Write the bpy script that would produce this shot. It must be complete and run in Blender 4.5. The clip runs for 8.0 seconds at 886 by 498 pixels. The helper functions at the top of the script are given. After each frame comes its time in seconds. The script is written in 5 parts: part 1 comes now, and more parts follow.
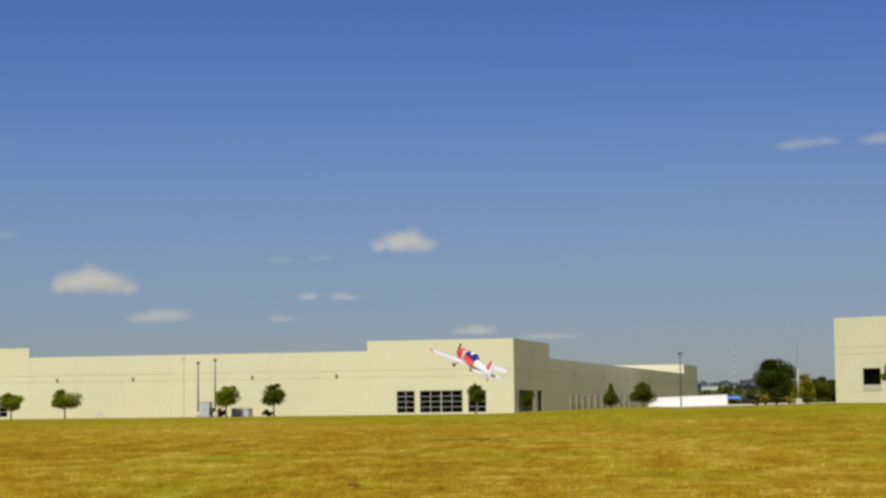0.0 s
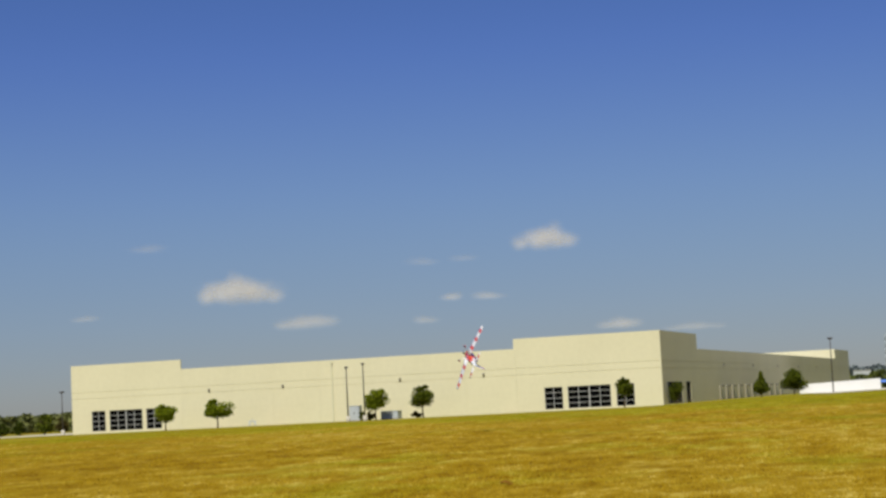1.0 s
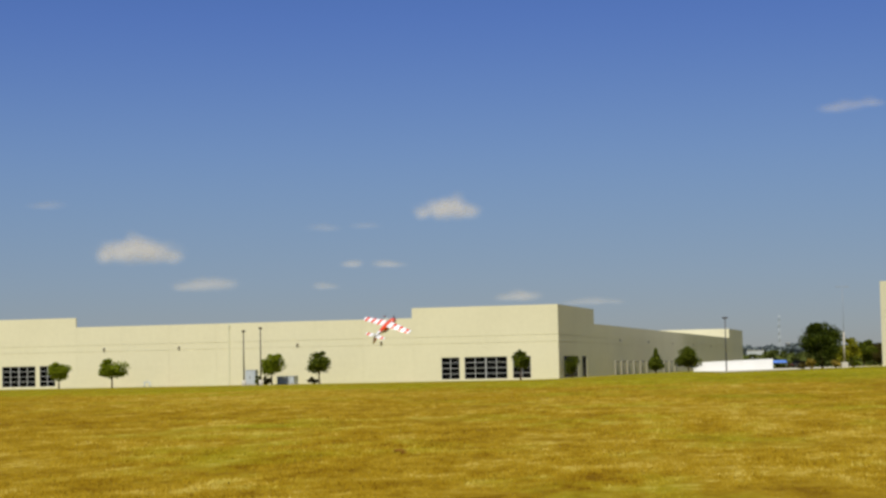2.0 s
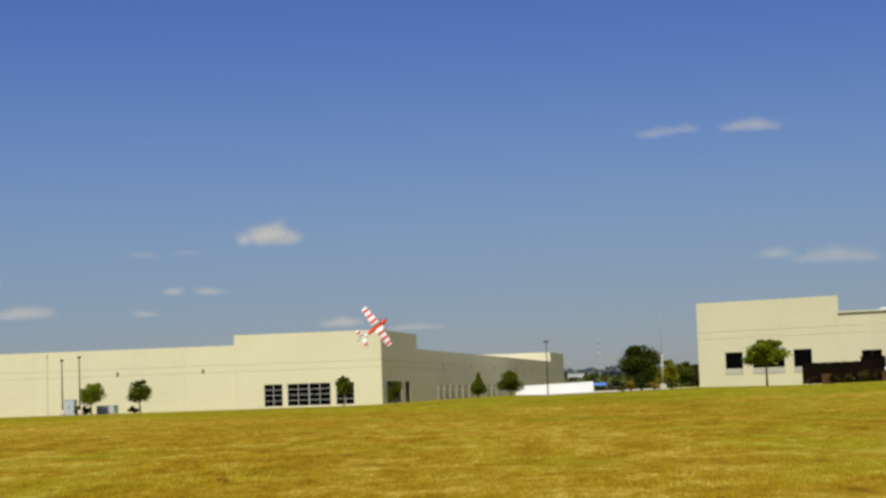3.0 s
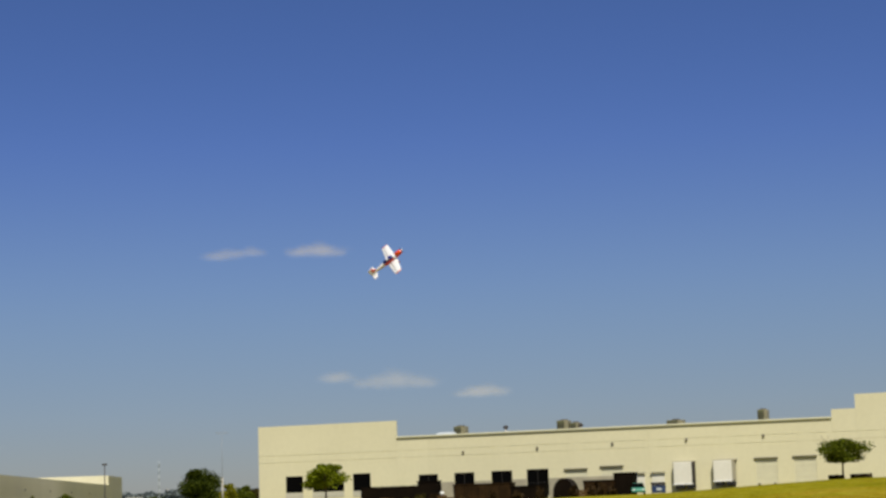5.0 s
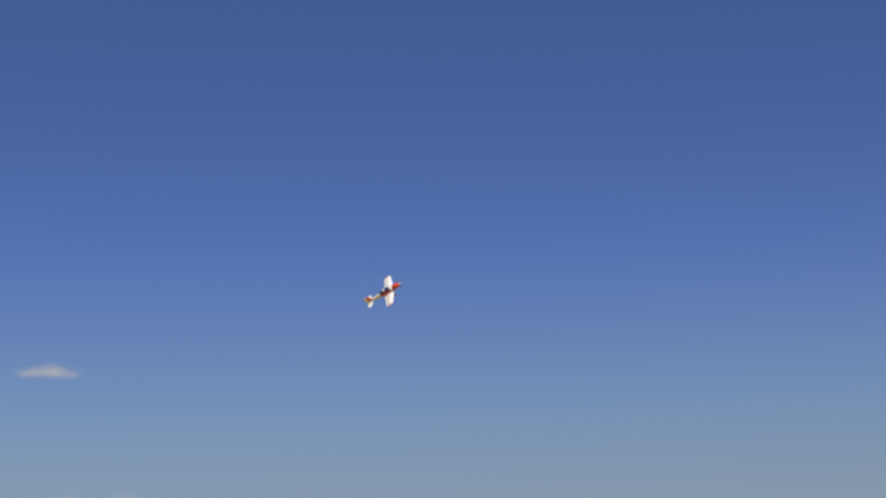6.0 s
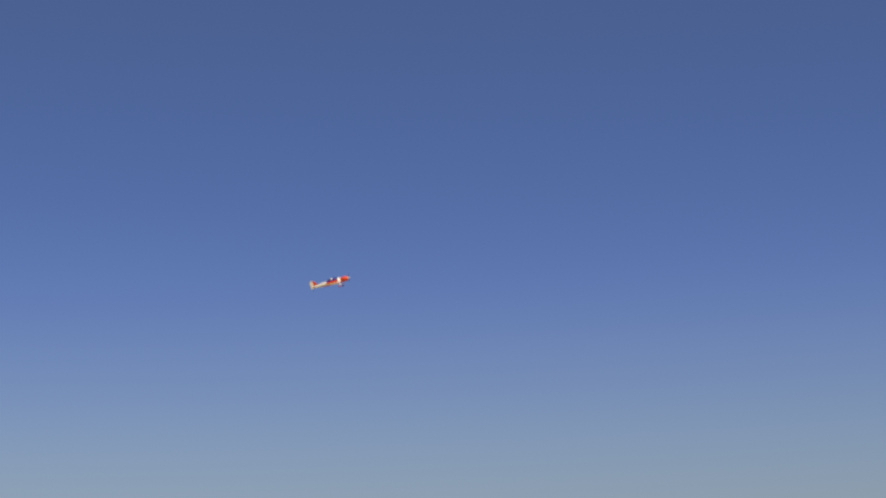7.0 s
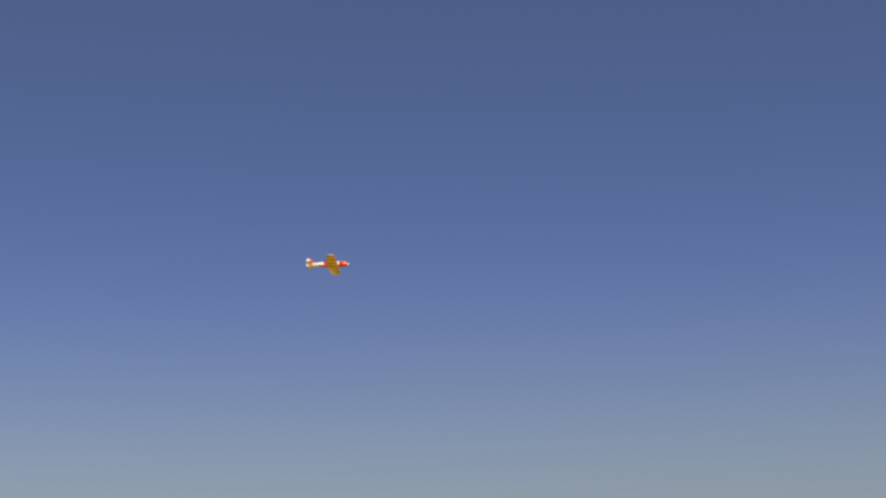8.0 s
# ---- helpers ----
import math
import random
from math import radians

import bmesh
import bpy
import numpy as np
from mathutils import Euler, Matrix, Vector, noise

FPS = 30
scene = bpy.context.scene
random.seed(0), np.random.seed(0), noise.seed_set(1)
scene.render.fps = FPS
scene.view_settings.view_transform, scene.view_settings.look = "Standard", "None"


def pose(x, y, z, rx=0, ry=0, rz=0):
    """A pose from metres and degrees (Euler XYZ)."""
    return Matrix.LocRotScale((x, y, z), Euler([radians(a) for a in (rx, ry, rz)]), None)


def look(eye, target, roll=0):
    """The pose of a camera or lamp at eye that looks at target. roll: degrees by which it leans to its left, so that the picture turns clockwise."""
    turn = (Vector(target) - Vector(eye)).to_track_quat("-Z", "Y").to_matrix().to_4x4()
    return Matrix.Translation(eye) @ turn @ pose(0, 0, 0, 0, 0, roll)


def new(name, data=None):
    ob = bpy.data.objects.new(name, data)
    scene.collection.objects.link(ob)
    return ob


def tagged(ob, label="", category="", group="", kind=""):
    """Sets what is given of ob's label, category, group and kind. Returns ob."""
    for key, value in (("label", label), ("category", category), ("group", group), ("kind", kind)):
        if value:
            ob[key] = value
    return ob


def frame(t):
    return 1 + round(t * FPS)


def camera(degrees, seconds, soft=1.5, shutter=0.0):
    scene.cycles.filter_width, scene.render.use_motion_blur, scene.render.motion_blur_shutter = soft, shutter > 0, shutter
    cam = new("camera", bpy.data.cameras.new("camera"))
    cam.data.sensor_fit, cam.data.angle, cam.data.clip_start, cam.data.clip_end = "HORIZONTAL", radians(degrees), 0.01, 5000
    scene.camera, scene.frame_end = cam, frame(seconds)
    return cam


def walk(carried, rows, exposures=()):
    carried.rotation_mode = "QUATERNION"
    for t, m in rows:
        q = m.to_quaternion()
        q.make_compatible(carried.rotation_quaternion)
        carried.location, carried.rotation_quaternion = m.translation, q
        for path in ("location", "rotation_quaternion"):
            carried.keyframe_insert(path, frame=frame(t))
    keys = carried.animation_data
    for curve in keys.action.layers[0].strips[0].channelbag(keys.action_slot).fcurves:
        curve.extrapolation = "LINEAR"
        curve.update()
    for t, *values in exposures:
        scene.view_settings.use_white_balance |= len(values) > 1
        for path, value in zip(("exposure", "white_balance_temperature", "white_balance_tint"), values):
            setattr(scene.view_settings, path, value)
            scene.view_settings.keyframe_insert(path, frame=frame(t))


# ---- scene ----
# ---------- camera ----------
EYE = (0.0, 0.0, 1.53)


def aim(yaw, pitch, lean):
    """A camera pose at the eye: degrees to the right, up, and of lean."""
    y, p = radians(yaw), radians(pitch)
    way = Vector((math.sin(y) * math.cos(p), math.cos(y) * math.cos(p), math.sin(p)))
    return look(EYE, Vector(EYE) + way * 100.0, lean)


cam = camera(27.56, 8.0, soft=2.8)
walk(cam, [
    (0.0, aim(-4.262, 4.910, -0.666)),
    (0.1, aim(-6.101, 4.674, -0.050)),
    (0.2, aim(-6.884, 4.504, -0.319)),
    (0.3, aim(-7.296, 4.647, -0.232)),
    (0.4, aim(-7.823, 4.969, -0.172)),
    (0.5, aim(-8.237, 4.988, 0.203)),
    (0.6, aim(-8.548, 5.131, -0.435)),
    (0.7, aim(-8.477, 4.843, -1.223)),
    (0.8, aim(-8.031, 4.849, -1.757)),
    (0.9, aim(-8.400, 5.189, -2.695)),
    (1.0, aim(-8.756, 4.976, -2.874)),
    (1.1, aim(-9.029, 4.958, -2.869)),
    (1.2, aim(-9.351, 4.808, -1.796)),
    (1.5, aim(-8.600, 4.350, -1.000)),
    (1.9, aim(-6.300, 3.900, -1.100)),
    (2.3, aim(-4.115, 3.793, -1.527)),
    (2.4, aim(-3.659, 3.458, -2.013)),
    (2.5, aim(-3.273, 3.861, -2.241)),
    (2.6, aim(-2.699, 4.245, -2.049)),
    (2.7, aim(-1.949, 4.553, -2.400)),
    (2.8, aim(-1.312, 4.671, -2.046)),
    (3.0, aim(-0.000, 4.544, -1.905)),
    (3.5, aim(3.255, 5.159, -2.098)),
    (4.0, aim(6.265, 6.024, -2.150)),
    (4.2, aim(7.880, 6.239, -2.010)),
    (4.5, aim(10.892, 6.630, -2.015)),
    (4.8, aim(12.972, 6.858, -1.712)),
    (5.0, aim(13.926, 7.974, -1.926)),
    (5.1, aim(14.517, 8.589, -2.081)),
    (5.2, aim(15.271, 9.290, -1.847)),
    (5.3, aim(15.950, 9.950, -1.800)),
    (5.5, aim(17.600, 10.750, -1.700)),
    (5.8, aim(20.400, 11.450, -1.700)),
    (6.1, aim(23.400, 11.850, -1.700)),
    (6.3, aim(25.200, 12.000, -1.700)),
    (6.5, aim(26.900, 12.200, -1.700)),
    (7.0, aim(30.900, 12.600, -1.700)),
    (7.5, aim(35.100, 12.900, -1.700)),
    (8.0, aim(39.400, 13.100, -1.700)),
], exposures=[(0.0, 0.0, 6500, 10), (2.4, 0.0, 6480, 10), (3.5, 0.0, 6550, 10), (4.5, 0.0, 6500, 10), (5.2, -0.01, 6850, 10), (6.3, 0.05, 7050, 10), (6.5, 0.09, 7200, 10), (7.0, 0.20, 7900, 11), (7.5, 0.21, 8450, 12), (8.0, 0.22, 9250, 13)])

# ---------- daylight ----------
SUN_EL, SUN_AZ = radians(56.0), radians(184.0)   # azimuth clockwise from +y
world = bpy.data.worlds.new("sky")
scene.world = world
world.use_nodes = True
wn, wl = world.node_tree.nodes, world.node_tree.links
wn.clear()
sky = wn.new("ShaderNodeTexSky")
sky.sky_type, sky.sun_disc = "NISHITA", False
sky.sun_elevation, sky.sun_rotation = SUN_EL, SUN_AZ
sky.altitude, sky.air_density, sky.dust_density, sky.ozone_density = 0.0, 0.55, 0.35, 3.0
# summer haze: greys the low sky and deepens the blue above it, by height over the horizon
toward = wn.new("ShaderNodeTexCoord")
height = wn.new("ShaderNodeSeparateXYZ")
haze = wn.new("ShaderNodeValToRGB")
haze.color_ramp.interpolation = "B_SPLINE"
he = haze.color_ramp.elements
he[0].position, he[0].color = 0.0, (0.57, 0.487, 0.455, 1)
he[1].position, he[1].color = 0.95, (1.0, 1.0, 1.0, 1)
for hp, hcol in ((0.05, (0.63, 0.555, 0.53, 1)), (0.12, (0.80, 0.80, 0.805, 1)), (0.21, (0.54, 0.665, 1.07, 1)), (0.34, (0.55, 0.685, 1.05, 1)), (0.50, (0.85, 0.85, 0.95, 1))):
    hx = he.new(hp)
    hx.color = hcol
tone = wn.new("ShaderNodeMix")
tone.data_type, tone.blend_type = "RGBA", "MULTIPLY"
tone.inputs[0].default_value = 1.0
bg = wn.new("ShaderNodeBackground")
bg.inputs["Strength"].default_value = 0.10
wout = wn.new("ShaderNodeOutputWorld")
wl.new(toward.outputs["Generated"], height.inputs[0])
wl.new(height.outputs["Z"], haze.inputs["Fac"])
wl.new(sky.outputs[0], tone.inputs[6])
wl.new(haze.outputs[0], tone.inputs[7])
wl.new(tone.outputs[2], bg.inputs["Color"])
wl.new(bg.outputs[0], wout.inputs["Surface"])

sun_data = bpy.data.lights.new("sun", "SUN")
sun_data.energy, sun_data.angle, sun_data.color = 5.0, radians(0.53), (1.0, 0.96, 0.87)
sun = new("sun", sun_data)
sun.matrix_basis = look((0, 0, 0), (-math.sin(SUN_AZ) * math.cos(SUN_EL), -math.cos(SUN_AZ) * math.cos(SUN_EL), -math.sin(SUN_EL)))


# ---------- materials ----------
def material(name, low, high, rough=0.8, scale=2.0, fine=None, bump=0.0, metal=0.0, coat=0.0, space="Object", vary=0.0):
    """A surface whose colour wanders between low and high at two scales."""
    m = bpy.data.materials.new(name)
    m.use_nodes = True
    n, l = m.node_tree.nodes, m.node_tree.links
    b = n["Principled BSDF"]
    co = n.new("ShaderNodeTexCoord")
    big, small = n.new("ShaderNodeTexNoise"), n.new("ShaderNodeTexNoise")
    big.inputs["Scale"].default_value, big.inputs["Detail"].default_value = scale, 5.0
    small.inputs["Scale"].default_value, small.inputs["Detail"].default_value = fine or scale * 9, 4.0
    for t in (big, small):
        l.new(co.outputs[space], t.inputs["Vector"])
    add = n.new("ShaderNodeMath")
    add.operation = "MULTIPLY_ADD"
    add.inputs[1].default_value = 0.6
    l.new(big.outputs["Fac"], add.inputs[0])
    half = n.new("ShaderNodeMath")
    half.operation = "MULTIPLY"
    half.inputs[1].default_value = 0.4
    l.new(small.outputs["Fac"], half.inputs[0])
    l.new(half.outputs[0], add.inputs[2])
    last = add.outputs[0]
    if vary:
        info = n.new("ShaderNodeObjectInfo")
        mv = n.new("ShaderNodeMath")
        mv.operation = "MULTIPLY_ADD"
        mv.inputs[1].default_value = vary
        l.new(info.outputs["Random"], mv.inputs[0])
        l.new(last, mv.inputs[2])
        last = mv.outputs[0]
    ramp = n.new("ShaderNodeValToRGB")
    ramp.color_ramp.elements[0].position, ramp.color_ramp.elements[1].position = 0.32, 0.68
    ramp.color_ramp.elements[0].color, ramp.color_ramp.elements[1].color = (*low, 1), (*high, 1)
    l.new(last, ramp.inputs["Fac"])
    l.new(ramp.outputs[0], b.inputs["Base Color"])
    b.inputs["Roughness"].default_value, b.inputs["Metallic"].default_value = rough, metal
    b.inputs["Coat Weight"].default_value = coat
    b.inputs["Specular IOR Level"].default_value = 0.06 if rough > 0.65 else 0.5
    if bump:
        bp = n.new("ShaderNodeBump")
        bp.inputs["Strength"].default_value, bp.inputs["Distance"].default_value = bump, 0.05
        l.new(small.outputs["Fac"], bp.inputs["Height"])
        l.new(bp.outputs[0], b.inputs["Normal"])
    return m


def leaf_material(name, low, high):
    """Leaves: each clump its own green, with some light through it."""
    m = bpy.data.materials.new(name)
    m.use_nodes = True
    n, l = m.node_tree.nodes, m.node_tree.links
    b = n["Principled BSDF"]
    geo = n.new("ShaderNodeNewGeometry")
    ramp = n.new("ShaderNodeValToRGB")
    ramp.color_ramp.elements[0].color, ramp.color_ramp.elements[1].color = (*low, 1), (*high, 1)
    l.new(geo.outputs["Random Per Island"], ramp.inputs["Fac"])
    l.new(ramp.outputs[0], b.inputs["Base Color"])
    b.inputs["Roughness"].default_value = 0.6
    b.inputs["Specular IOR Level"].default_value = 0.12
    thin = n.new("ShaderNodeBsdfTranslucent")
    l.new(ramp.outputs[0], thin.inputs["Color"])
    mix = n.new("ShaderNodeMixShader")
    mix.inputs[0].default_value = 0.4
    l.new(b.outputs[0], mix.inputs[1])
    l.new(thin.outputs[0], mix.inputs[2])
    l.new(mix.outputs[0], n["Material Output"].inputs["Surface"])
    return m


def grass_material(name, blades=False):
    """Dry late-summer grass: straw, brown and olive patches at three scales; blades also differ one by one."""
    m = bpy.data.materials.new(name)
    m.use_nodes = True
    n, l = m.node_tree.nodes, m.node_tree.links
    b = n["Principled BSDF"]
    b.inputs["Roughness"].default_value = 0.95
    b.inputs["Specular IOR Level"].default_value = 0.02
    co = n.new("ShaderNodeTexCoord")
    drawn = n.new("ShaderNodeMapping")   # the mower's lines run away from the buildings
    drawn.inputs["Scale"].default_value = (1.0, 0.45, 0.2)
    l.new(co.outputs["Object"], drawn.inputs["Vector"])

    def grain(scale, detail, rough=0.6):
        t = n.new("ShaderNodeTexNoise")
        t.inputs["Scale"].default_value, t.inputs["Detail"].default_value, t.inputs["Roughness"].default_value = scale, detail, rough
        l.new(drawn.outputs[0], t.inputs["Vector"])
        return t.outputs["Fac"]

    def sums(pairs, base=0.0):
        last = None
        for sock, weight in pairs:
            k = n.new("ShaderNodeMath")
            k.operation = "MULTIPLY_ADD"
            k.inputs[1].default_value, k.inputs[2].default_value = weight, base
            l.new(sock, k.inputs[0])
            if last:
                l.new(last, k.inputs[2])
            last = k.outputs[0]
        return last

    wide, patch, fine = grain(0.06, 4), grain(0.75, 5, 0.62), grain(3.0, 5, 0.65)
    pairs = [(wide, 0.28), (patch, 0.46), (fine, 0.26)]
    base = 0.0
    if blades:
        geo = n.new("ShaderNodeNewGeometry")
        pairs.append((geo.outputs["Random Per Island"], 0.10))
        base = -0.05
    s = sums(pairs, base)

    def ramp_of(sock, stops):
        ramp = n.new("ShaderNodeValToRGB")
        e = ramp.color_ramp.elements
        e[0].position, e[0].color = stops[0]
        e[1].position, e[1].color = stops[-1]
        for pos, col in stops[1:-1]:
            x = e.new(pos)
            x.color = col
        l.new(sock, ramp.inputs["Fac"])
        return ramp.outputs[0]
    straw = ramp_of(s, ((0.37, (0.125, 0.066, 0.003, 1)), (0.44, (0.198, 0.120, 0.005, 1)), (0.50, (0.248, 0.160, 0.009, 1)), (0.55, (0.290, 0.198, 0.018, 1)), (0.62, (0.420, 0.320, 0.070, 1))))
    olive = ramp_of(s, ((0.37, (0.105, 0.098, 0.002, 1)), (0.45, (0.162, 0.148, 0.004, 1)), (0.53, (0.212, 0.188, 0.007, 1)), (0.62, (0.310, 0.265, 0.030, 1))))
    # olive growth in patches, and all along the watered verge by the buildings
    sep = n.new("ShaderNodeSeparateXYZ")
    l.new(co.outputs["Object"], sep.inputs[0])
    mr = n.new("ShaderNodeMapRange")
    mr.interpolation_type = "SMOOTHSTEP"
    mr.inputs["From Min"].default_value, mr.inputs["From Max"].default_value = 100.0, 145.0
    mr.inputs["To Max"].default_value = 1.0
    l.new(sep.outputs["Y"], mr.inputs["Value"])
    east = n.new("ShaderNodeMapRange")      # greener towards the lower ground by the docks
    east.inputs["From Min"].default_value, east.inputs["From Max"].default_value = -12.0, 30.0
    l.new(sep.outputs["X"], east.inputs["Value"])
    growth = sums([(grain(0.17, 4), 5.0), (patch, 2.4), (east.outputs[0], 0.55)], -3.85)
    both = n.new("ShaderNodeMath")
    both.use_clamp = True
    l.new(mr.outputs[0], both.inputs[0])
    l.new(growth, both.inputs[1])
    mixc = n.new("ShaderNodeMix")
    mixc.data_type = "RGBA"
    l.new(both.outputs[0], mixc.inputs[0])
    l.new(straw, mixc.inputs[6])
    l.new(olive, mixc.inputs[7])
    l.new(mixc.outputs[2], b.inputs["Base Color"])
    if not blades:
        bp = n.new("ShaderNodeBump")
        bp.inputs["Strength"].default_value, bp.inputs["Distance"].default_value = 0.5, 0.12
        l.new(fine, bp.inputs["Height"])
        l.new(bp.outputs[0], b.inputs["Normal"])
    return m


def glass_material():
    m = bpy.data.materials.new("dark_glazing")
    m.use_nodes = True
    b = m.node_tree.nodes["Principled BSDF"]
    b.inputs["Base Color"].default_value = (0.003, 0.003, 0.003, 1)
    b.inputs["Roughness"].default_value = 0.2
    b.inputs["Specular IOR Level"].default_value = 0.012
    return m


def cloud_material():
    """Thin broken vapour: soft edges from distance to the middle and from noise."""
    m = bpy.data.materials.new("cloud_vapour")
    m.use_nodes = True
    n, l = m.node_tree.nodes, m.node_tree.links
    n.remove(n["Principled BSDF"])
    co = n.new("ShaderNodeNewGeometry")
    uv = n.new("ShaderNodeUVMap")
    uv.uv_map = "puff"
    cen = n.new("ShaderNodeVectorMath")
    cen.operation = "SUBTRACT"
    cen.inputs[1].default_value = (0.5, 0.5, 0.0)
    l.new(uv.outputs[0], cen.inputs[0])
    ln = n.new("ShaderNodeVectorMath")
    ln.operation = "LENGTH"
    l.new(cen.outputs[0], ln.inputs[0])
    noi = n.new("ShaderNodeTexNoise")
    noi.inputs["Scale"].default_value, noi.inputs["Detail"].default_value, noi.inputs["Roughness"].default_value = 0.035, 3.0, 0.5
    l.new(co.outputs["Position"], noi.inputs["Vector"])
    k = n.new("ShaderNodeMath")
    k.operation = "MULTIPLY_ADD"
    k.inputs[1].default_value, k.inputs[2].default_value = 0.26, -0.14
    l.new(noi.outputs["Fac"], k.inputs[0])
    a = n.new("ShaderNodeMath")
    l.new(ln.outputs["Value"], a.inputs[0])
    l.new(k.outputs[0], a.inputs[1])
    mr = n.new("ShaderNodeMapRange")
    mr.interpolation_type = "SMOOTHSTEP"
    mr.inputs["From Min"].default_value, mr.inputs["From Max"].default_value = 0.49, 0.02
    l.new(a.outputs[0], mr.inputs["Value"])
    info = n.new("ShaderNodeObjectInfo")
    den = n.new("ShaderNodeSeparateColor")
    l.new(info.outputs["Color"], den.inputs[0])
    mul = n.new("ShaderNodeMath")
    mul.operation = "MULTIPLY"
    l.new(mr.outputs[0], mul.inputs[0])
    l.new(den.outputs[0], mul.inputs[1])
    dif = n.new("ShaderNodeBsdfDiffuse")
    dif.inputs["Color"].default_value = (0.68, 0.64, 0.58, 1)
    tr = n.new("ShaderNodeBsdfTransparent")
    mix = n.new("ShaderNodeMixShader")
    l.new(mul.outputs[0], mix.inputs[0])
    l.new(tr.outputs[0], mix.inputs[1])
    l.new(dif.outputs[0], mix.inputs[2])
    l.new(mix.outputs[0], n["Material Output"].inputs["Surface"])
    return m


GRASS = grass_material("dry_grass")
CREAM = material("cream_tiltup_paint", (0.600, 0.563, 0.37), (0.668, 0.628, 0.42), 0.85, 0.12, 1.6, bump=0.05, vary=0.10)
CREAM_WALL = material("cream_coping", (0.54, 0.53, 0.37), (0.62, 0.60, 0.42), 0.8, 0.3, 3.0)
# Distance haze on the far building is put into this bluish grey.
HAZY_WALL = material("far_wall_haze_tint", (0.40, 0.43, 0.43), (0.48, 0.50, 0.49), 0.9, 0.1, 1.0)
APRON = material("window_apron_paint", (0.43, 0.42, 0.34), (0.52, 0.50, 0.41), 0.85, 0.8, 6.0)
GREYED = material("weathered_wainscot", (0.30, 0.275, 0.20), (0.40, 0.37, 0.27), 0.85, 0.4, 4.0)
ROOFING = material("roof_membrane", (0.45, 0.44, 0.40), (0.58, 0.56, 0.50), 0.9, 0.2, 2.0)
ALU = material("aluminium_mullion", (0.54, 0.54, 0.50), (0.64, 0.64, 0.59), 0.5, 1.0)
FIXTURE = material("weathered_bronze", (0.09, 0.08, 0.055), (0.15, 0.13, 0.09), 0.6, 2.0)
GLASS = glass_material()
DOCK_WHITE = material("dock_box_paint", (0.66, 0.64, 0.54), (0.74, 0.72, 0.62), 0.6, 0.6, 5.0)
DOOR_WHITE = material("dock_door_steel", (0.57, 0.545, 0.38), (0.65, 0.62, 0.43), 0.6, 0.7, 6.0)
DARK_RUBBER = material("dock_rubber", (0.012, 0.012, 0.012), (0.03, 0.028, 0.025), 0.8, 2.0)
RUST = material("brown_steel", (0.010, 0.0055, 0.002), (0.045, 0.024, 0.008), 0.7, 0.8, 7.0)
BLACKISH = material("dark_screen_mesh", (0.003, 0.002, 0.001), (0.011, 0.0065, 0.003), 0.85, 0.5, 5.0)
TAN = material("tan_timber", (0.045, 0.026, 0.010), (0.15, 0.088, 0.032), 0.8, 1.0, 9.0)
WHITE_PAINT = material("white_vehicle_paint", (0.72, 0.72, 0.68), (0.82, 0.82, 0.79), 0.4, 0.3, 4.0, coat=0.3)
TEAL = material("teal_paint", (0.03, 0.19, 0.12), (0.05, 0.27, 0.18), 0.4, 1.0, coat=0.3)
BLUE = material("blue_paint", (0.02, 0.10, 0.42), (0.03, 0.16, 0.55), 0.4, 1.0, coat=0.3)
GALV = material("galvanised_steel", (0.24, 0.24, 0.23), (0.34, 0.34, 0.33), 0.5, 2.0, metal=0.5)
DARK_METAL = material("dark_bronze_metal", (0.03, 0.027, 0.022), (0.06, 0.05, 0.04), 0.5, 2.0, metal=0.3)
UTIL_GREY = material("utility_grey_paint", (0.30, 0.34, 0.34), (0.40, 0.44, 0.43), 0.6, 1.0)
CONCRETE = material("concrete", (0.42, 0.39, 0.32), (0.56, 0.52, 0.43), 0.9, 0.3, 3.0, bump=0.1)
PALE_GREY = material("pale_utility_paint", (0.38, 0.42, 0.43), (0.48, 0.52, 0.53), 0.6, 1.0)
NAVY = material("navy_paint", (0.012, 0.032, 0.11), (0.018, 0.05, 0.16), 0.4, 1.0, coat=0.3)
SCRUB = leaf_material("leaf_dead_brown", (0.016, 0.009, 0.003), (0.085, 0.050, 0.014))
STRAW_SHRUB = leaf_material("leaf_straw", (0.20, 0.15, 0.02), (0.42, 0.31, 0.05))
EARTH = material("bare_earth", (0.11, 0.045, 0.006), (0.19, 0.085, 0.012), 0.95, 4.0)
BARK = material("bark", (0.09, 0.06, 0.035), (0.17, 0.12, 0.075), 0.95, 3.0, bump=0.3)
LEAF = leaf_material("leaf_green", (0.085, 0.120, 0.004), (0.29, 0.335, 0.012))
LEAF_DARK = leaf_material("leaf_deep_green", (0.030, 0.046, 0.003), (0.165, 0.195, 0.009))
LEAF_DEEP = leaf_material("leaf_dark_green", (0.016, 0.030, 0.002), (0.085, 0.108, 0.006))
LEAF_LIME = leaf_material("leaf_lime", (0.11, 0.12, 0.006), (0.34, 0.32, 0.012))
LEAF_BROWN = leaf_material("leaf_olive_brown", (0.05, 0.045, 0.010), (0.13, 0.10, 0.02))
LEAF_FAR = leaf_material("leaf_far", (0.055, 0.072, 0.014), (0.145, 0.165, 0.034))
TUFT = grass_material("straw_blades", True)
CLOUD = cloud_material()
# Rooftop units: dim front and sunlit side are coloured in as two tones.
UNIT_SHADE_GREEN = material("rooftop_shade_green", (0.045, 0.048, 0.016), (0.085, 0.088, 0.032), 0.6, 1.0)
UNIT_LIT_TAN = material("rooftop_lit_tan", (0.17, 0.155, 0.085), (0.25, 0.23, 0.13), 0.6, 1.0)
